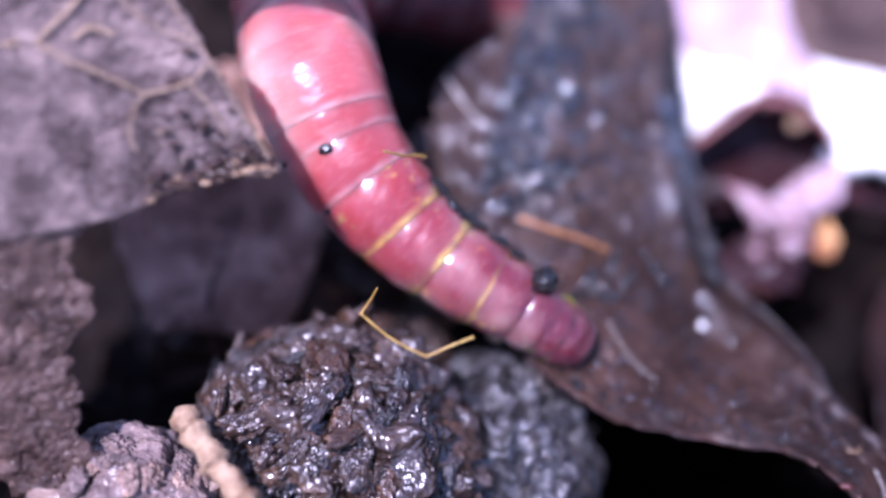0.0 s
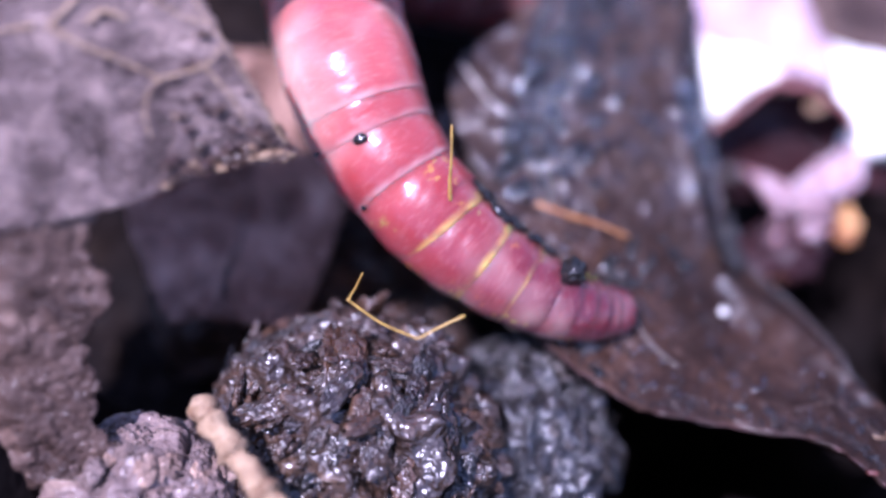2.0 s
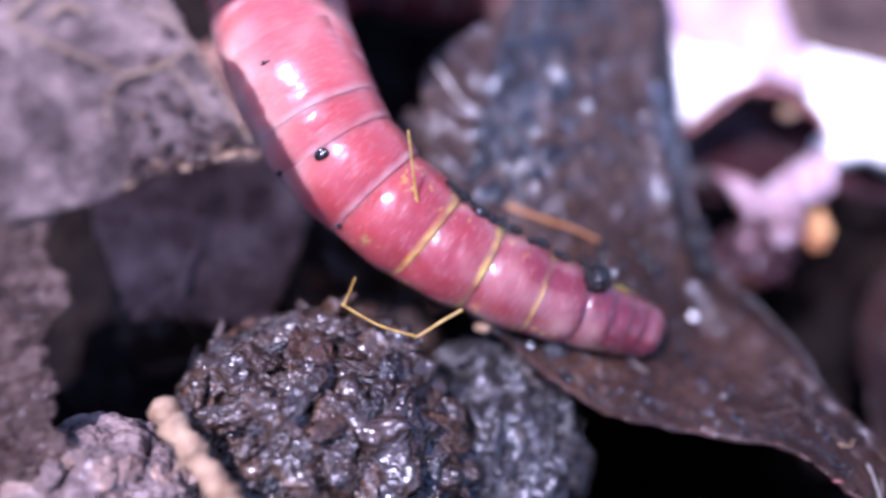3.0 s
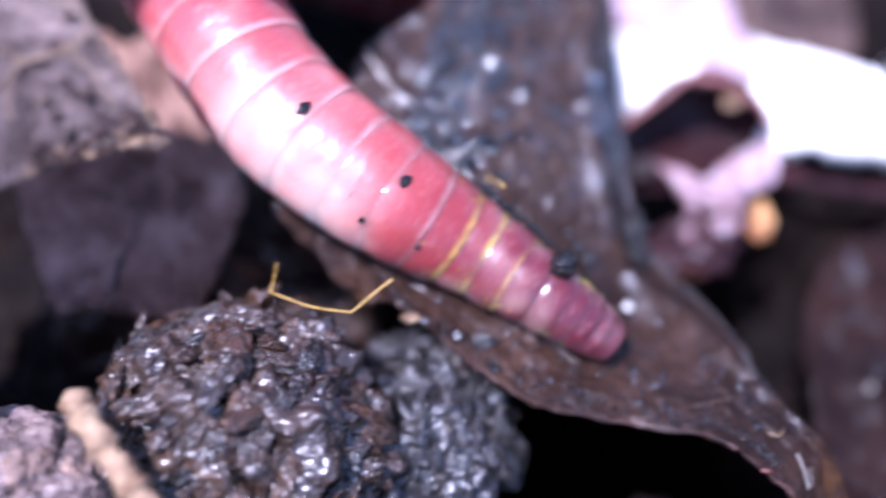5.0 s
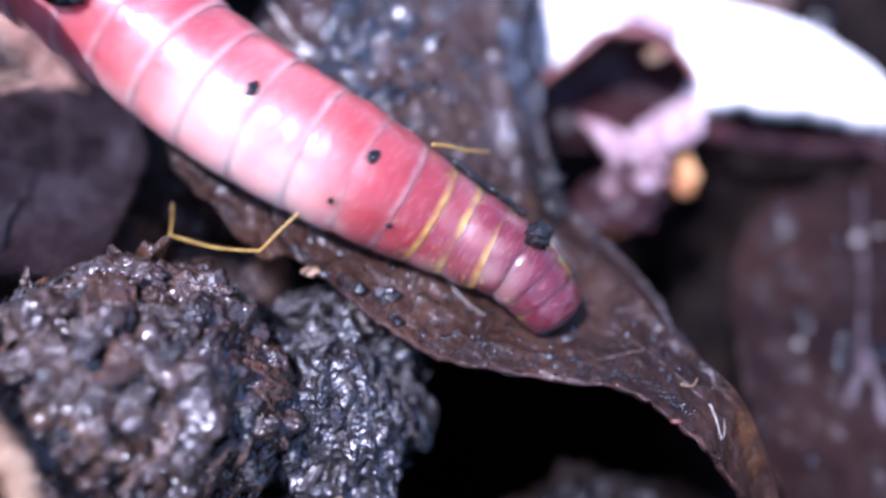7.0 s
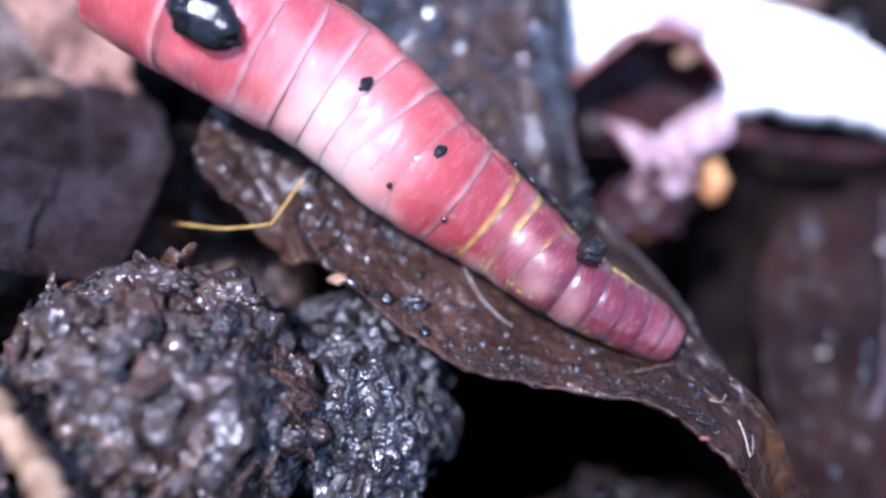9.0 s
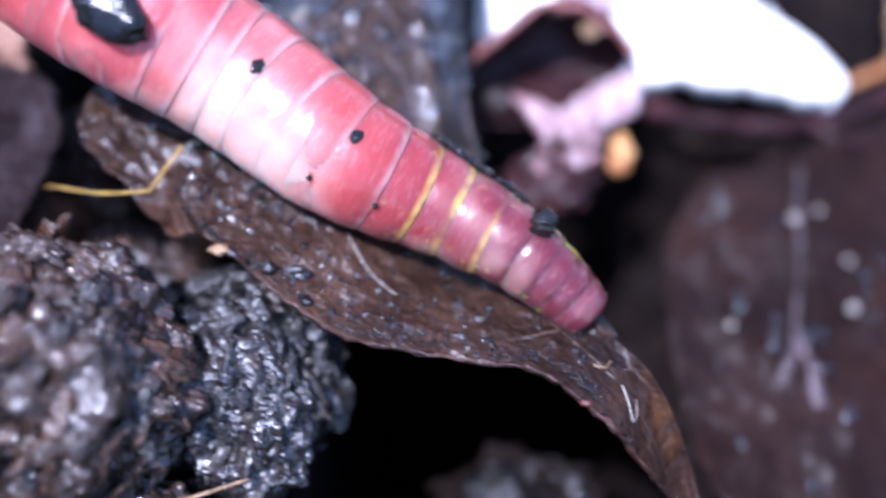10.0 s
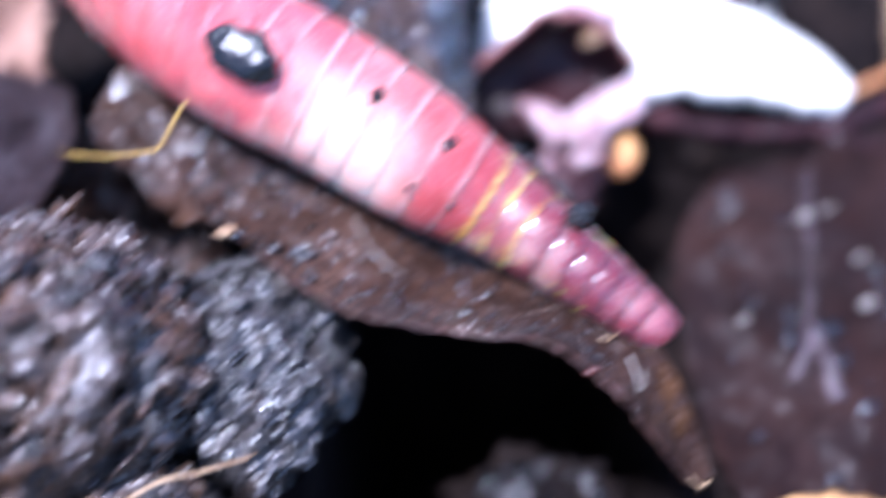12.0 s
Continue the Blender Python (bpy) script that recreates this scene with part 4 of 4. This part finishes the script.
tagged(part("thin_root", root_line(over_leaf([(2.3, 1.9), (3.4, 1.5), (4.3, 1.3), (5.15, 1.05)], 0.16), 0.075, 24, 0.4), RUST), "rust-brown thin root lying on the wet leaf", "root", "loose roots")
tagged(part("thin_root", root_line([(-1.0, -9.2, 9.0), (0.2, -8.5, 9.2), (1.2, -8.1, 8.9), (2.4, -7.6, 8.6)], 0.06, 24, 0.3), STEM), "thin white root over the dark castings", "root", "loose roots")
stem_piece = group_at("stem_piece", (0, 0, 0))
STEM_LINE = spline([(-6.6, -5.5, 13.2), (-6.1, -6.2, 13.5), (-5.4, -7.1, 13.5), (-4.5, -8.2, 13.3), (-4.0, -9.4, 12.8)], 40)
stalk = part("stalk", tube(STEM_LINE, [0.33 + 0.05 * math.sin(i * 0.9) for i in range(40)], 12, 0.4), STEM, stem_piece)
for k in (9, 17, 26, 33):
    part("node", tube(STEM_LINE[k - 1:k + 2], [0.36, 0.43, 0.36], 12, 0.3, k), STEM, stalk)
tagged(stem_piece, "pale tan stem piece lying between soil clumps", "stem")


# ---- pale scraps behind the leaf ----
def white_shell():
    def h(x, y, u, v):
        p = Vector((x, y, 0))
        return 5.6 + 0.8 * math.sin((x - 9) * 0.22) - 0.02 * (x - 16) ** 2 * 0.3 + 0.05 * (y - 10) + 0.25 * noise.fractal(p * 0.4, 0.9, 2, 4) - 3.0 * bell((x - 11.6) ** 2 + (y - 7.6) ** 2, 2.0)

    left = [(9.2, 8.6), (9.3, 10.4), (9.6, 12.4), (10.0, 14.0)]
    right = [(21.6, 7.2), (22.8, 8.0), (21.6, 9.6), (19.4, 11.2)]
    thing = group_at("shell_fragment", (0, 0, 0))
    part("shell", sheet(left, right, 60, 80, h, 0.9), WHITE, thing)
    part("membrane", sheet([(12.7, 10.7), (12.6, 11.6), (12.0, 12.4), (10.2, 13.3), (9.6, 14.8), (9.6, 18.4)], [(14.8, 10.7), (14.8, 11.6), (14.4, 12.5), (14.1, 13.5), (14.0, 15.0), (14.3, 18.4)], 40, 30, lambda x, y, u, v: h(x, y, u, v) + 0.35 + 0.3 * noise.noise(Vector((x, y, 0)) * 0.6), 0.2), MEMBRANE, thing, "thin pink membrane")
    tagged(thing, "bright white curved shell fragment lying on the soil", "shell fragment")


def maroon_scrap():
    """A curled scrap standing over the shell: a bent, open half tube."""
    bm = bmesh.new()
    axis = spline([(8.6, 6.7, 6.3), (10.2, 7.3, 6.8), (11.8, 7.8, 7.0), (13.4, 7.7, 6.7), (14.8, 7.3, 6.1)], 44)
    rows = []
    for i, p in enumerate(axis):
        f = i / 43
        r = 0.35 + 1.75 * math.sin(math.pi * min(1, f * 0.8 + 0.08)) ** 0.8
        row = []
        for j in range(36):
            a = radians(-150 + 225 * j / 35)  # cup: open upwards to the wet leaf
            q = p + Vector((0.25 * math.sin(3 * a), 1.05 * r * math.cos(a) , r * math.sin(a)))
            row.append(bm.verts.new(q + Vector((0.15, 0.22, 0.22)) * noise.fractal(q * 0.8, 0.9, 2, 4)))
        rows.append(row)
    for r1, r2 in zip(rows, rows[1:]):
        for j in range(35):
            bm.faces.new((r1[j], r1[j + 1], r2[j + 1], r2[j]))
    lip = [r[-1].co.copy() for r in rows]
    thicken(bm, 0.16)
    thing = group_at("curled_leaf_scrap", (0, 0, 0))
    part("blade", bm, MAROON, thing)
    part("rim", tube(lip, [0.13] * len(lip), 8, 0.5), RIM, thing, "thin reddish dried rim")
    tagged(thing, "dark maroon curled leaf scrap against the white shell", "leaf scrap")


def pink_bundle():
    thing = group_at("petal_scrap", (11.6, 4.2, 6.3))
    rng = random.Random(8)
    # pale fingers fanning out over the heap
    for k in range(7):
        f = k / 6
        a = Vector((-1.35 + 1.9 * f, 2.0 - 1.0 * f + rng.uniform(-0.15, 0.15), 0.75))
        b = Vector((-0.55 + 2.1 * f, 0.35 - 0.35 * f + rng.uniform(-0.2, 0.2), 0.55))
        r = rng.uniform(0.17, 0.26)
        line = spline([a, a.lerp(b, 0.5) + Vector((rng.uniform(-0.12, 0.12), 0.05, 0.28)), b], 16)
        part("petal_finger", tube(line, [r * (0.35 + 0.65 * math.sin(math.pi * (0.1 + 0.8 * i / 15))) for i in range(16)], 12, 0.5, k * 3.3), PALE_PINK if k % 2 else PINK, thing)
    # crumpled duller heap below them
    part("core", lumpy(1.25, 5, 0.35, 1.8, 77, (1.25, 1.0, 0.6), 0.6), MAROON, thing, at=(-0.1, -0.75, -0.35))
    for k in range(16):
        ang = rng.uniform(0, 6.28)
        a = Vector((-0.1 + 1.35 * math.cos(ang) * rng.uniform(0.3, 1), -0.75 + 1.0 * math.sin(ang) * rng.uniform(0.3, 1), 0.2 + 0.2 * rng.random()))
        b = a + Vector((rng.uniform(-0.7, 0.7), rng.uniform(-0.6, 0.4), rng.uniform(-0.3, 0.1)))
        r = rng.uniform(0.12, 0.27)
        line = spline([a, a.lerp(b, 0.5) + Vector((0, 0.1, rng.uniform(0.05, 0.3))), b], 14)
        part("lobe", tube(line, [r * (0.35 + 0.65 * math.sin(math.pi * (0.08 + 0.84 * i / 13))) for i in range(14)], 10, 0.8, k * 2.1), (PINK, MAROON, PINK, PALE_PINK)[k % 4], thing)
    for at, r, mat in (((2.3, 0.35, -0.05), 0.36, ORANGE), ((2.15, -0.15, -0.2), 0.4, RUST), ((2.45, 0.05, 0.0), 0.27, ORANGE), ((-0.4, -1.5, -0.7), 0.32, RUST)):
        part("husk", lumpy(r, 4, 0.7, 1.7, r * 9, (0.8, 1.2, 0.7), 0.8), mat, thing, "orange-tan husk at its end", at=at)
    flap = sheet([(0.3, -0.2), (1.2, 0.3), (2.1, 0.9), (2.9, 1.4)], [(0.3, 1.4), (1.2, 2.1), (2.2, 2.8), (3.0, 3.2)], 40, 20,
                 lambda x, y, u, v: 0.55 + 0.35 * math.sin(3.0 * v) + 0.14 * noise.fractal(Vector((x, y, 3)) * 1.1, 0.9, 2, 3), 0.14)
    part("pale_flap", flap, PALE_PINK, thing, "pale pink lit flap")
    part("wet_chip", lumpy(0.55, 4, 0.35, 1.4, 79, (1.1, 0.75, 0.4), 0.4), WET_RIM, thing, "wet grey chip that mirrors the sky", at=(-1.7, 1.9, 0.55))
    tagged(thing, "crumpled dull pink petal scrap with orange husks", "petal scrap")


tagged(part("pale_seed", lumpy(0.34, 3, 0.15, 1.4, 61, (1, 0.9, 0.8)), STEM, at=(13.0, 8.3, 7.9)), "small pale seed caught in the curled scrap", "seed")
tagged(part("pale_seed", lumpy(0.30, 3, 0.25, 1.4, 62, (1.2, 0.8, 0.8)), STEM, at=(11.8, 8.9, 8.4)), "small pale seed on the curled scrap's rim", "seed")
twig = group_at("twig", (0, 0, 0))
part("stalk", tube(spline([(15.2, 7.6, 4.6), (18.0, 6.9, 4.4), (21.5, 6.8, 4.4), (24.5, 7.8, 4.6), (29.0, 10.0, 4.6)], 50), [0.32 + 0.04 * math.sin(i * 0.7) for i in range(50)], 10, 0.4), MAROON, twig)
part("side_shoot", tube(spline([(21.3, 6.8, 4.5), (22.2, 6.0, 4.7), (23.6, 5.6, 4.6)], 16), [0.2 - 0.007 * i for i in range(16)], 8, 0.4), MAROON, twig)
tagged(twig, "reddish brown twig along the white shell's edge", "twig")
dry_stalk = group_at("dry_stalk", (0, 0, 0))
part("stalk", tube(spline([(26.3, 14.8, 6.4), (25.7, 12.5, 6.0), (25.4, 10.4, 5.4), (25.4, 9.2, 5.0), (26.8, 8.6, 4.8), (29.0, 8.2, 4.4)], 50), [0.36 + 0.06 * math.sin(i * 0.8) for i in range(50)], 10, 0.5), STEM, dry_stalk)
part("side_shoot", tube(spline([(25.4, 9.3, 5.1), (24.2, 8.7, 5.0), (22.8, 8.2, 4.7)], 16), [0.26 - 0.009 * i for i in range(16)], 8, 0.5), RUST, dry_stalk)
tagged(dry_stalk, "bent pale tan dry stalk behind the white shell", "stalk")
white_shell()
maroon_scrap()
pink_bundle()
tagged(part("yellow_husk", lumpy(0.2, 3, 0.4, 1.4, 41, (1.3, 0.8, 0.7)), STEM, at=(1.58, -1.97, 10.76)), "tiny yellow-tan husk on the edge of the wet leaf", "husk")
tagged(part("rind_scrap", tube(spline([(15.6, -8.6, 3.6), (17.6, -8.0, 4.2), (19.6, -8.2, 4.2), (22.0, -8.8, 3.6)], 30), [0.7 - 0.012 * abs(i - 15) for i in range(30)], 12, 0.3), ORANGE),
       "orange-tan rind scrap at the foot of the back leaf", "rind")


# ---- hairs and small bits on the wet leaf ----
def hair(points, r, mat, label, lift=0.05):
    tagged(part("plant_hair", root_line(over_leaf(points, lift), r, 20, 0.4), mat), label, "plant hair", "hairs on the leaf")


hair([(4.94, -1.24), (5.45, -2.2), (6.05, -2.82), (6.3, -3.0)], 0.017, FIBRE, "thin white plant hair flat on the wet leaf")
# pale strand added in place of the bright glints on the leaf's lit edge
hair([(0.1, 6.7), (0.9, 5.5), (1.8, 4.7)], 0.045, FIBRE, "pale strand standing in for the glints along the wet leaf's edge")
hair([(2.55, 3.1), (2.8, 2.5), (2.72, 1.9)], 0.035, FIBRE, "pale rotted fibre on the wet leaf")
hair([(12.1, -5.75), (12.2, -6.2), (12.27, -6.7)], 0.02, FIBRE, "white plant hair near the wet leaf's tip", 0.12)
hair([(12.27, -6.7), (12.42, -6.5), (12.45, -6.1)], 0.012, FIBRE, "white plant hair near the wet leaf's tip", 0.12)
hair([(11.4, -5.2), (11.7, -5.25), (11.9, -5.0)], 0.022, VEIN, "fine tan plant hair near the wet leaf's tip", 0.1)
tagged(part("pale_bead", lumpy(0.13, 3, 0.1, 1.5, 63), WHITE, at=(8.2, -0.56, wet_leaf_height(8.2, -0.56) + 0.08)), "tiny white bead on the wet leaf", "bead")
tagged(part("red_crumb", lumpy(0.11, 3, 0.4, 1.5, 64, (1.4, 0.8, 0.7)), RED_CRUMB, at=(11.03, -6.38, wet_leaf_height(11.03, -6.38) + 0.02)), "small reddish crumb at the leaf's notch", "crumb")
tagged(part("bark_chip", lumpy(0.36, 3, 0.6, 1.3, 65, (1.0, 0.7, 0.95), 0.5), CAST_DARK, at=(3.65, -2.6, wet_leaf_height(3.65, -2.6) + 0.1)), "dark wet bark chip on the leaf's edge", "bark chip")
for k, (x, y, r) in enumerate([(2.9, -2.5, 0.2), (3.9, -3.4, 0.16), (6.6, 0.9, 0.24), (6.9, 0.6, 0.2), (7.2, 0.75, 0.16), (6.3, 1.3, 0.15)]):
    tagged(part("soil_grain", lumpy(r, 3, 0.4, 1.5, 70 + k, (1, 0.9, 0.8), 0.3), GRIT, at=(x, y, wet_leaf_height(x, y) + 0.5 * r)), "black wet soil grain lying on the leaf", "soil grain", "grit on the leaf")


# ---- grit and water on the leaves ----
def scatter(name, mat, count, seed, place, lo, hi, label, category, flat=0.6, tilt=0.0):
    """Many small lumps in one mesh, each tipped a little by the ground under it."""
    rng = random.Random(seed)
    verts, faces = [], []
    base = bmesh.new()
    bmesh.ops.create_icosphere(base, subdivisions=2, radius=1.0)
    bv, bf = [v.co.copy() for v in base.verts], [[v.index for v in f.verts] for f in base.faces]
    base.free()
    for k in range(count):
        p = place(rng)
        if p is None:
            continue
        s = rng.uniform(lo, hi) ** 1.0
        sx, sy = rng.uniform(0.7, 1.4), rng.uniform(0.7, 1.2)
        turn = Matrix.Rotation(rng.gauss(0, tilt), 3, "X") @ Matrix.Rotation(rng.gauss(0, tilt), 3, "Y") @ Matrix.Rotation(rng.uniform(0, 6.3), 3, "Z")
        o = len(verts)
        for c in bv:
            n = 1 + 0.25 * noise.noise(c * 1.5 + Vector((k, 0, 0)))
            verts.append((Vector(p) + turn @ Vector((c.x * sx * s * n, c.y * sy * s * n, c.z * s * flat * n))) * MM)
        faces += [[i + o for i in f] for f in bf]
    me = bpy.data.meshes.new(name)
    me.from_pydata([tuple(v) for v in verts], [], faces)
    me.polygons.foreach_set("use_smooth", [True] * len(faces))
    me.materials.append(mat)
    return tagged(new(name, me), label, category, kind="stuff")


def on_wet_leaf(rng):
    x, y = rng.uniform(-1.5, 11.5), rng.uniform(-5.0, 11.0)
    if x > 8.3 + max(0, -y) * 0.9 + max(0, 2 - y) * 0.5 or y < -1.2 - 0.55 * x and x < 5 or x < -1.6 + max(0, y - 4) * 1.0:
        return None
    if y < -4.6:
        return None
    return (x, y, wet_leaf_height(x, y) + 0.02)


def on_upper_leaf(rng):
    y = rng.uniform(2.0, 11.0)
    x = 0.9 + 0.25 * (y - 2) + abs(rng.gauss(0, 1.6))
    if rng.random() < 0.3:
        x = 8.4 - abs(rng.gauss(0, 0.4))
    return (x, y, wet_leaf_height(x, y, 0.5, (x - 0.5) / 8) + 0.02) if x < 8.4 else None


def on_lower_leaf(rng):
    if rng.random() < 0.35:
        x, y = rng.uniform(0.5, 3.6), rng.uniform(-1.4, 1.2)
        return (x, y, wet_leaf_height(x, y) + 0.015) if y > -0.6 - 0.6 * (x - 0.8) else None
    x, y = rng.uniform(2.0, 12.6), rng.uniform(-6.5, 0.5)
    low = -1.9 - 0.75 * (x - 2) if x < 5 else -4.2 - 0.2 * (x - 5)
    return (x, y, wet_leaf_height(x, y) + 0.015) if low + 0.2 < y < low + 3.4 and x < 8.6 - 0.75 * y else None


def on_leaf_edge(rng):
    f = rng.random()
    pts = [(0.3, -1.0), (2.0, -2.2), (3.4, -3.2), (4.9, -4.3), (7.8, -4.8), (10.1, -5.2), (11.3, -6.4)]
    i = min(int(f * 6), 5)
    g = f * 6 - i
    x = pts[i][0] + (pts[i + 1][0] - pts[i][0]) * g + abs(rng.gauss(0, 0.22))
    y = pts[i][1] + (pts[i + 1][1] - pts[i][1]) * g + abs(rng.gauss(0, 0.25))
    return (x, y, wet_leaf_height(x, y, 0.5, 0.1) + 0.02)


def on_back_leaf(rng):
    x, y = rng.uniform(16.5, 27), rng.uniform(-8, 4.5)
    p = Vector((x, y, 0))
    return (x, y, 4.9 - 0.10 * (x - 17) + 0.13 * (y - 3) - 0.012 * (x - 21) ** 2 + 0.35 * noise.fractal(p * 0.28, 0.9, 2, 4))


scatter("leaf_grit", GRIT, 260, 51, on_wet_leaf, 0.02, 0.10, "fine black grit strewn over the wet leaf", "grit")
def by_the_head(rng):
    x, y = (rng.gauss(5.0, 0.7), rng.gauss(0.1, 0.5)) if rng.random() < 0.5 else (rng.gauss(8.5, 0.5), rng.gauss(1.6, 0.5))
    return (x, y, wet_leaf_height(x, y) + 0.03) if x < 9.0 else None


scatter("heaped_grit", GRIT, 150, 58, by_the_head, 0.04, 0.15, "black wet grit heaped beside the worm's way", "grit", 0.9)
scatter("leaf_drops", WATER, 150, 52, on_wet_leaf, 0.03, 0.13, "small water drops standing on the wet leaf", "water drops", 0.3, 0.25)
scatter("leaf_film", WATER, 620, 56, on_upper_leaf, 0.07, 0.30, "flat water beads along the upper wet leaf", "water drops", 0.24, 0.3)
scatter("leaf_specks", WATER, 560, 57, on_lower_leaf, 0.02, 0.11, "tiny water specks on the lower wet leaf", "water specks", 0.28, 0.28)
scatter("edge_grit", GRIT, 600, 53, on_leaf_edge, 0.012, 0.05, "fine wet grit along the leaf's edge", "grit")
scatter("back_leaf_drops", WATER, 44, 55, on_back_leaf, 0.12, 0.34, "water drops on the dark back leaf", "water drops", 0.3, 0.25)


# ---- what moves ----
def fibre_row(t, a, b):
    """A pose at a whose x points to b."""
    a, b = Vector(a), Vector(b)
    x = (b - a).normalized()
    y = Vector((0, 0.85, 0.53))
    y = (y - y.dot(x) * x).normalized()
    m = Matrix((x, y, x.cross(y))).transposed().to_4x4()
    m.translation = a * MM
    return t, m


def motions():
    for i, ring in enumerate(WORM_RINGS):
        walk(ring, [(t, ring_pose(p, k, i)) for t, k, p in BODY_LINES])
    for o, s, a, lift in RIDERS:
        off = Matrix.Rotation(a, 4, "Z") @ Matrix.Translation(((radius_at(s) + lift) * MM, 0, 0))
        walk(o, [(t, ring_pose(p, k, s) @ off) for t, k, p in BODY_LINES])
    walk(bent_root, [
    fibre_row(0, (-0.48, -3.48, 12.45), (-2.27, -2.78, 13.72)),
    fibre_row(0.5, (-0.59, -3.53, 12.42), (-2.31, -2.96, 13.60)),
    fibre_row(1, (-0.84, -3.47, 12.46), (-2.60, -2.85, 13.67)),
    fibre_row(1.5, (-1.20, -3.39, 12.51), (-2.96, -2.77, 13.72)),
    fibre_row(2, (-1.21, -3.35, 12.53), (-3.01, -2.79, 13.71)),
    fibre_row(2.5, (-1.03, -3.25, 12.59), (-2.83, -2.83, 13.68)),
    fibre_row(3, (-0.35, -3.24, 12.60), (-2.27, -2.86, 13.67)),
    fibre_row(4.8, (0.01, -2.96, 12.78), (-1.99, -2.80, 13.70)),
    fibre_row(5, (0.01, -2.92, 12.80), (-2.03, -2.80, 13.71)),
    fibre_row(5.5, (-0.16, -2.85, 12.84), (-2.23, -2.76, 13.73)),
    fibre_row(6, (0.01, -2.83, 12.86), (-2.10, -2.76, 13.73)),
    fibre_row(6.5, (0.06, -2.87, 12.84), (-2.07, -2.74, 13.74)),
    fibre_row(7, (0.46, -2.68, 12.95), (-1.71, -2.66, 13.79)),
    fibre_row(7.5, (0.41, -2.48, 13.08), (-1.77, -2.53, 13.87)),
    fibre_row(9.3, (0.04, -1.85, 13.47), (-2.41, -2.25, 14.04)),
    fibre_row(9.5, (0.12, -1.84, 13.48), (-2.22, -2.25, 14.05)),
    fibre_row(10, (0.26, -1.90, 13.44), (-1.98, -2.16, 14.11)),
    fibre_row(10.5, (0.45, -1.81, 13.50), (-1.72, -2.12, 14.13)),
    fibre_row(11, (0.70, -1.60, 13.63), (-1.59, -1.98, 14.22)),
    fibre_row(11.5, (0.71, -1.63, 13.61), (-1.55, -2.03, 14.19)),
    fibre_row(12, (0.33, -1.57, 13.64), (-1.80, -2.07, 14.16)),
    ])
    far = 2.18 * MM
    walk(root_end, [(0.0, pose(far, 0, 0)), (6.4, pose(far, 0, 0)), (7.7, pose(far, 0, 0, -20)), (9.3, pose(far, 0, 0, -58)), (12.0, pose(far, 0, 0, -60))])
    walk(short_root, [
    fibre_row(0, (-0.52, 1.06, 15.40), (-1.51, -0.01, 17.00)),
    fibre_row(0.5, (-0.05, 0.11, 14.81), (-0.30, 0.23, 16.95)),
    fibre_row(1, (0.05, -0.36, 14.52), (-0.02, 0.65, 16.42)),
    fibre_row(1.5, (-0.06, -0.20, 14.62), (-0.02, 0.47, 16.66)),
    fibre_row(2, (-0.29, -0.21, 14.61), (-0.23, 0.67, 16.57)),
    fibre_row(2.5, (-0.83, -0.19, 14.63), (-0.73, 0.75, 16.56)),
    fibre_row(3, (-0.32, -0.35, 14.52), (-0.58, 0.69, 16.39)),
    fibre_row(3.9, (1.90, 0.10, 14.00), (1.55, 2.15, 14.25)),
    fibre_row(4.8, (4.12, 0.55, 13.44), (3.69, 2.10, 12.02)),
    fibre_row(5, (4.09, 0.64, 13.49), (3.75, 2.08, 11.94)),
    fibre_row(5.5, (4.06, 0.39, 13.34), (3.50, 1.98, 12.00)),
    fibre_row(6, (4.48, 0.22, 13.23), (3.79, 1.84, 12.00)),
    fibre_row(6.5, (5.09, -0.38, 12.86), (3.21, 0.83, 13.61)),
    fibre_row(7, (4.96, 0.33, 13.30), (6.54, 1.00, 12.01)),
    fibre_row(7.5, (5.96, 0.34, 13.31), (6.69, 1.48, 11.63)),
    fibre_row(9.3, (5.26, 0.48, 13.39), (5.71, 1.76, 11.73)),
    fibre_row(9.5, (5.53, 0.43, 13.36), (5.81, 1.71, 11.66)),
    fibre_row(10, (6.90, -0.32, 12.90), (6.15, 1.29, 11.67)),
    fibre_row(10.5, (7.51, -0.31, 12.90), (6.80, 1.32, 11.69)),
    fibre_row(11, (8.73, -0.40, 12.84), (8.27, 1.27, 11.58)),
    fibre_row(11.5, (8.53, -0.15, 13.00), (8.02, 1.57, 11.82)),
    fibre_row(12, (8.28, -0.98, 12.48), (7.76, 0.76, 11.34)),
    ])


motions()
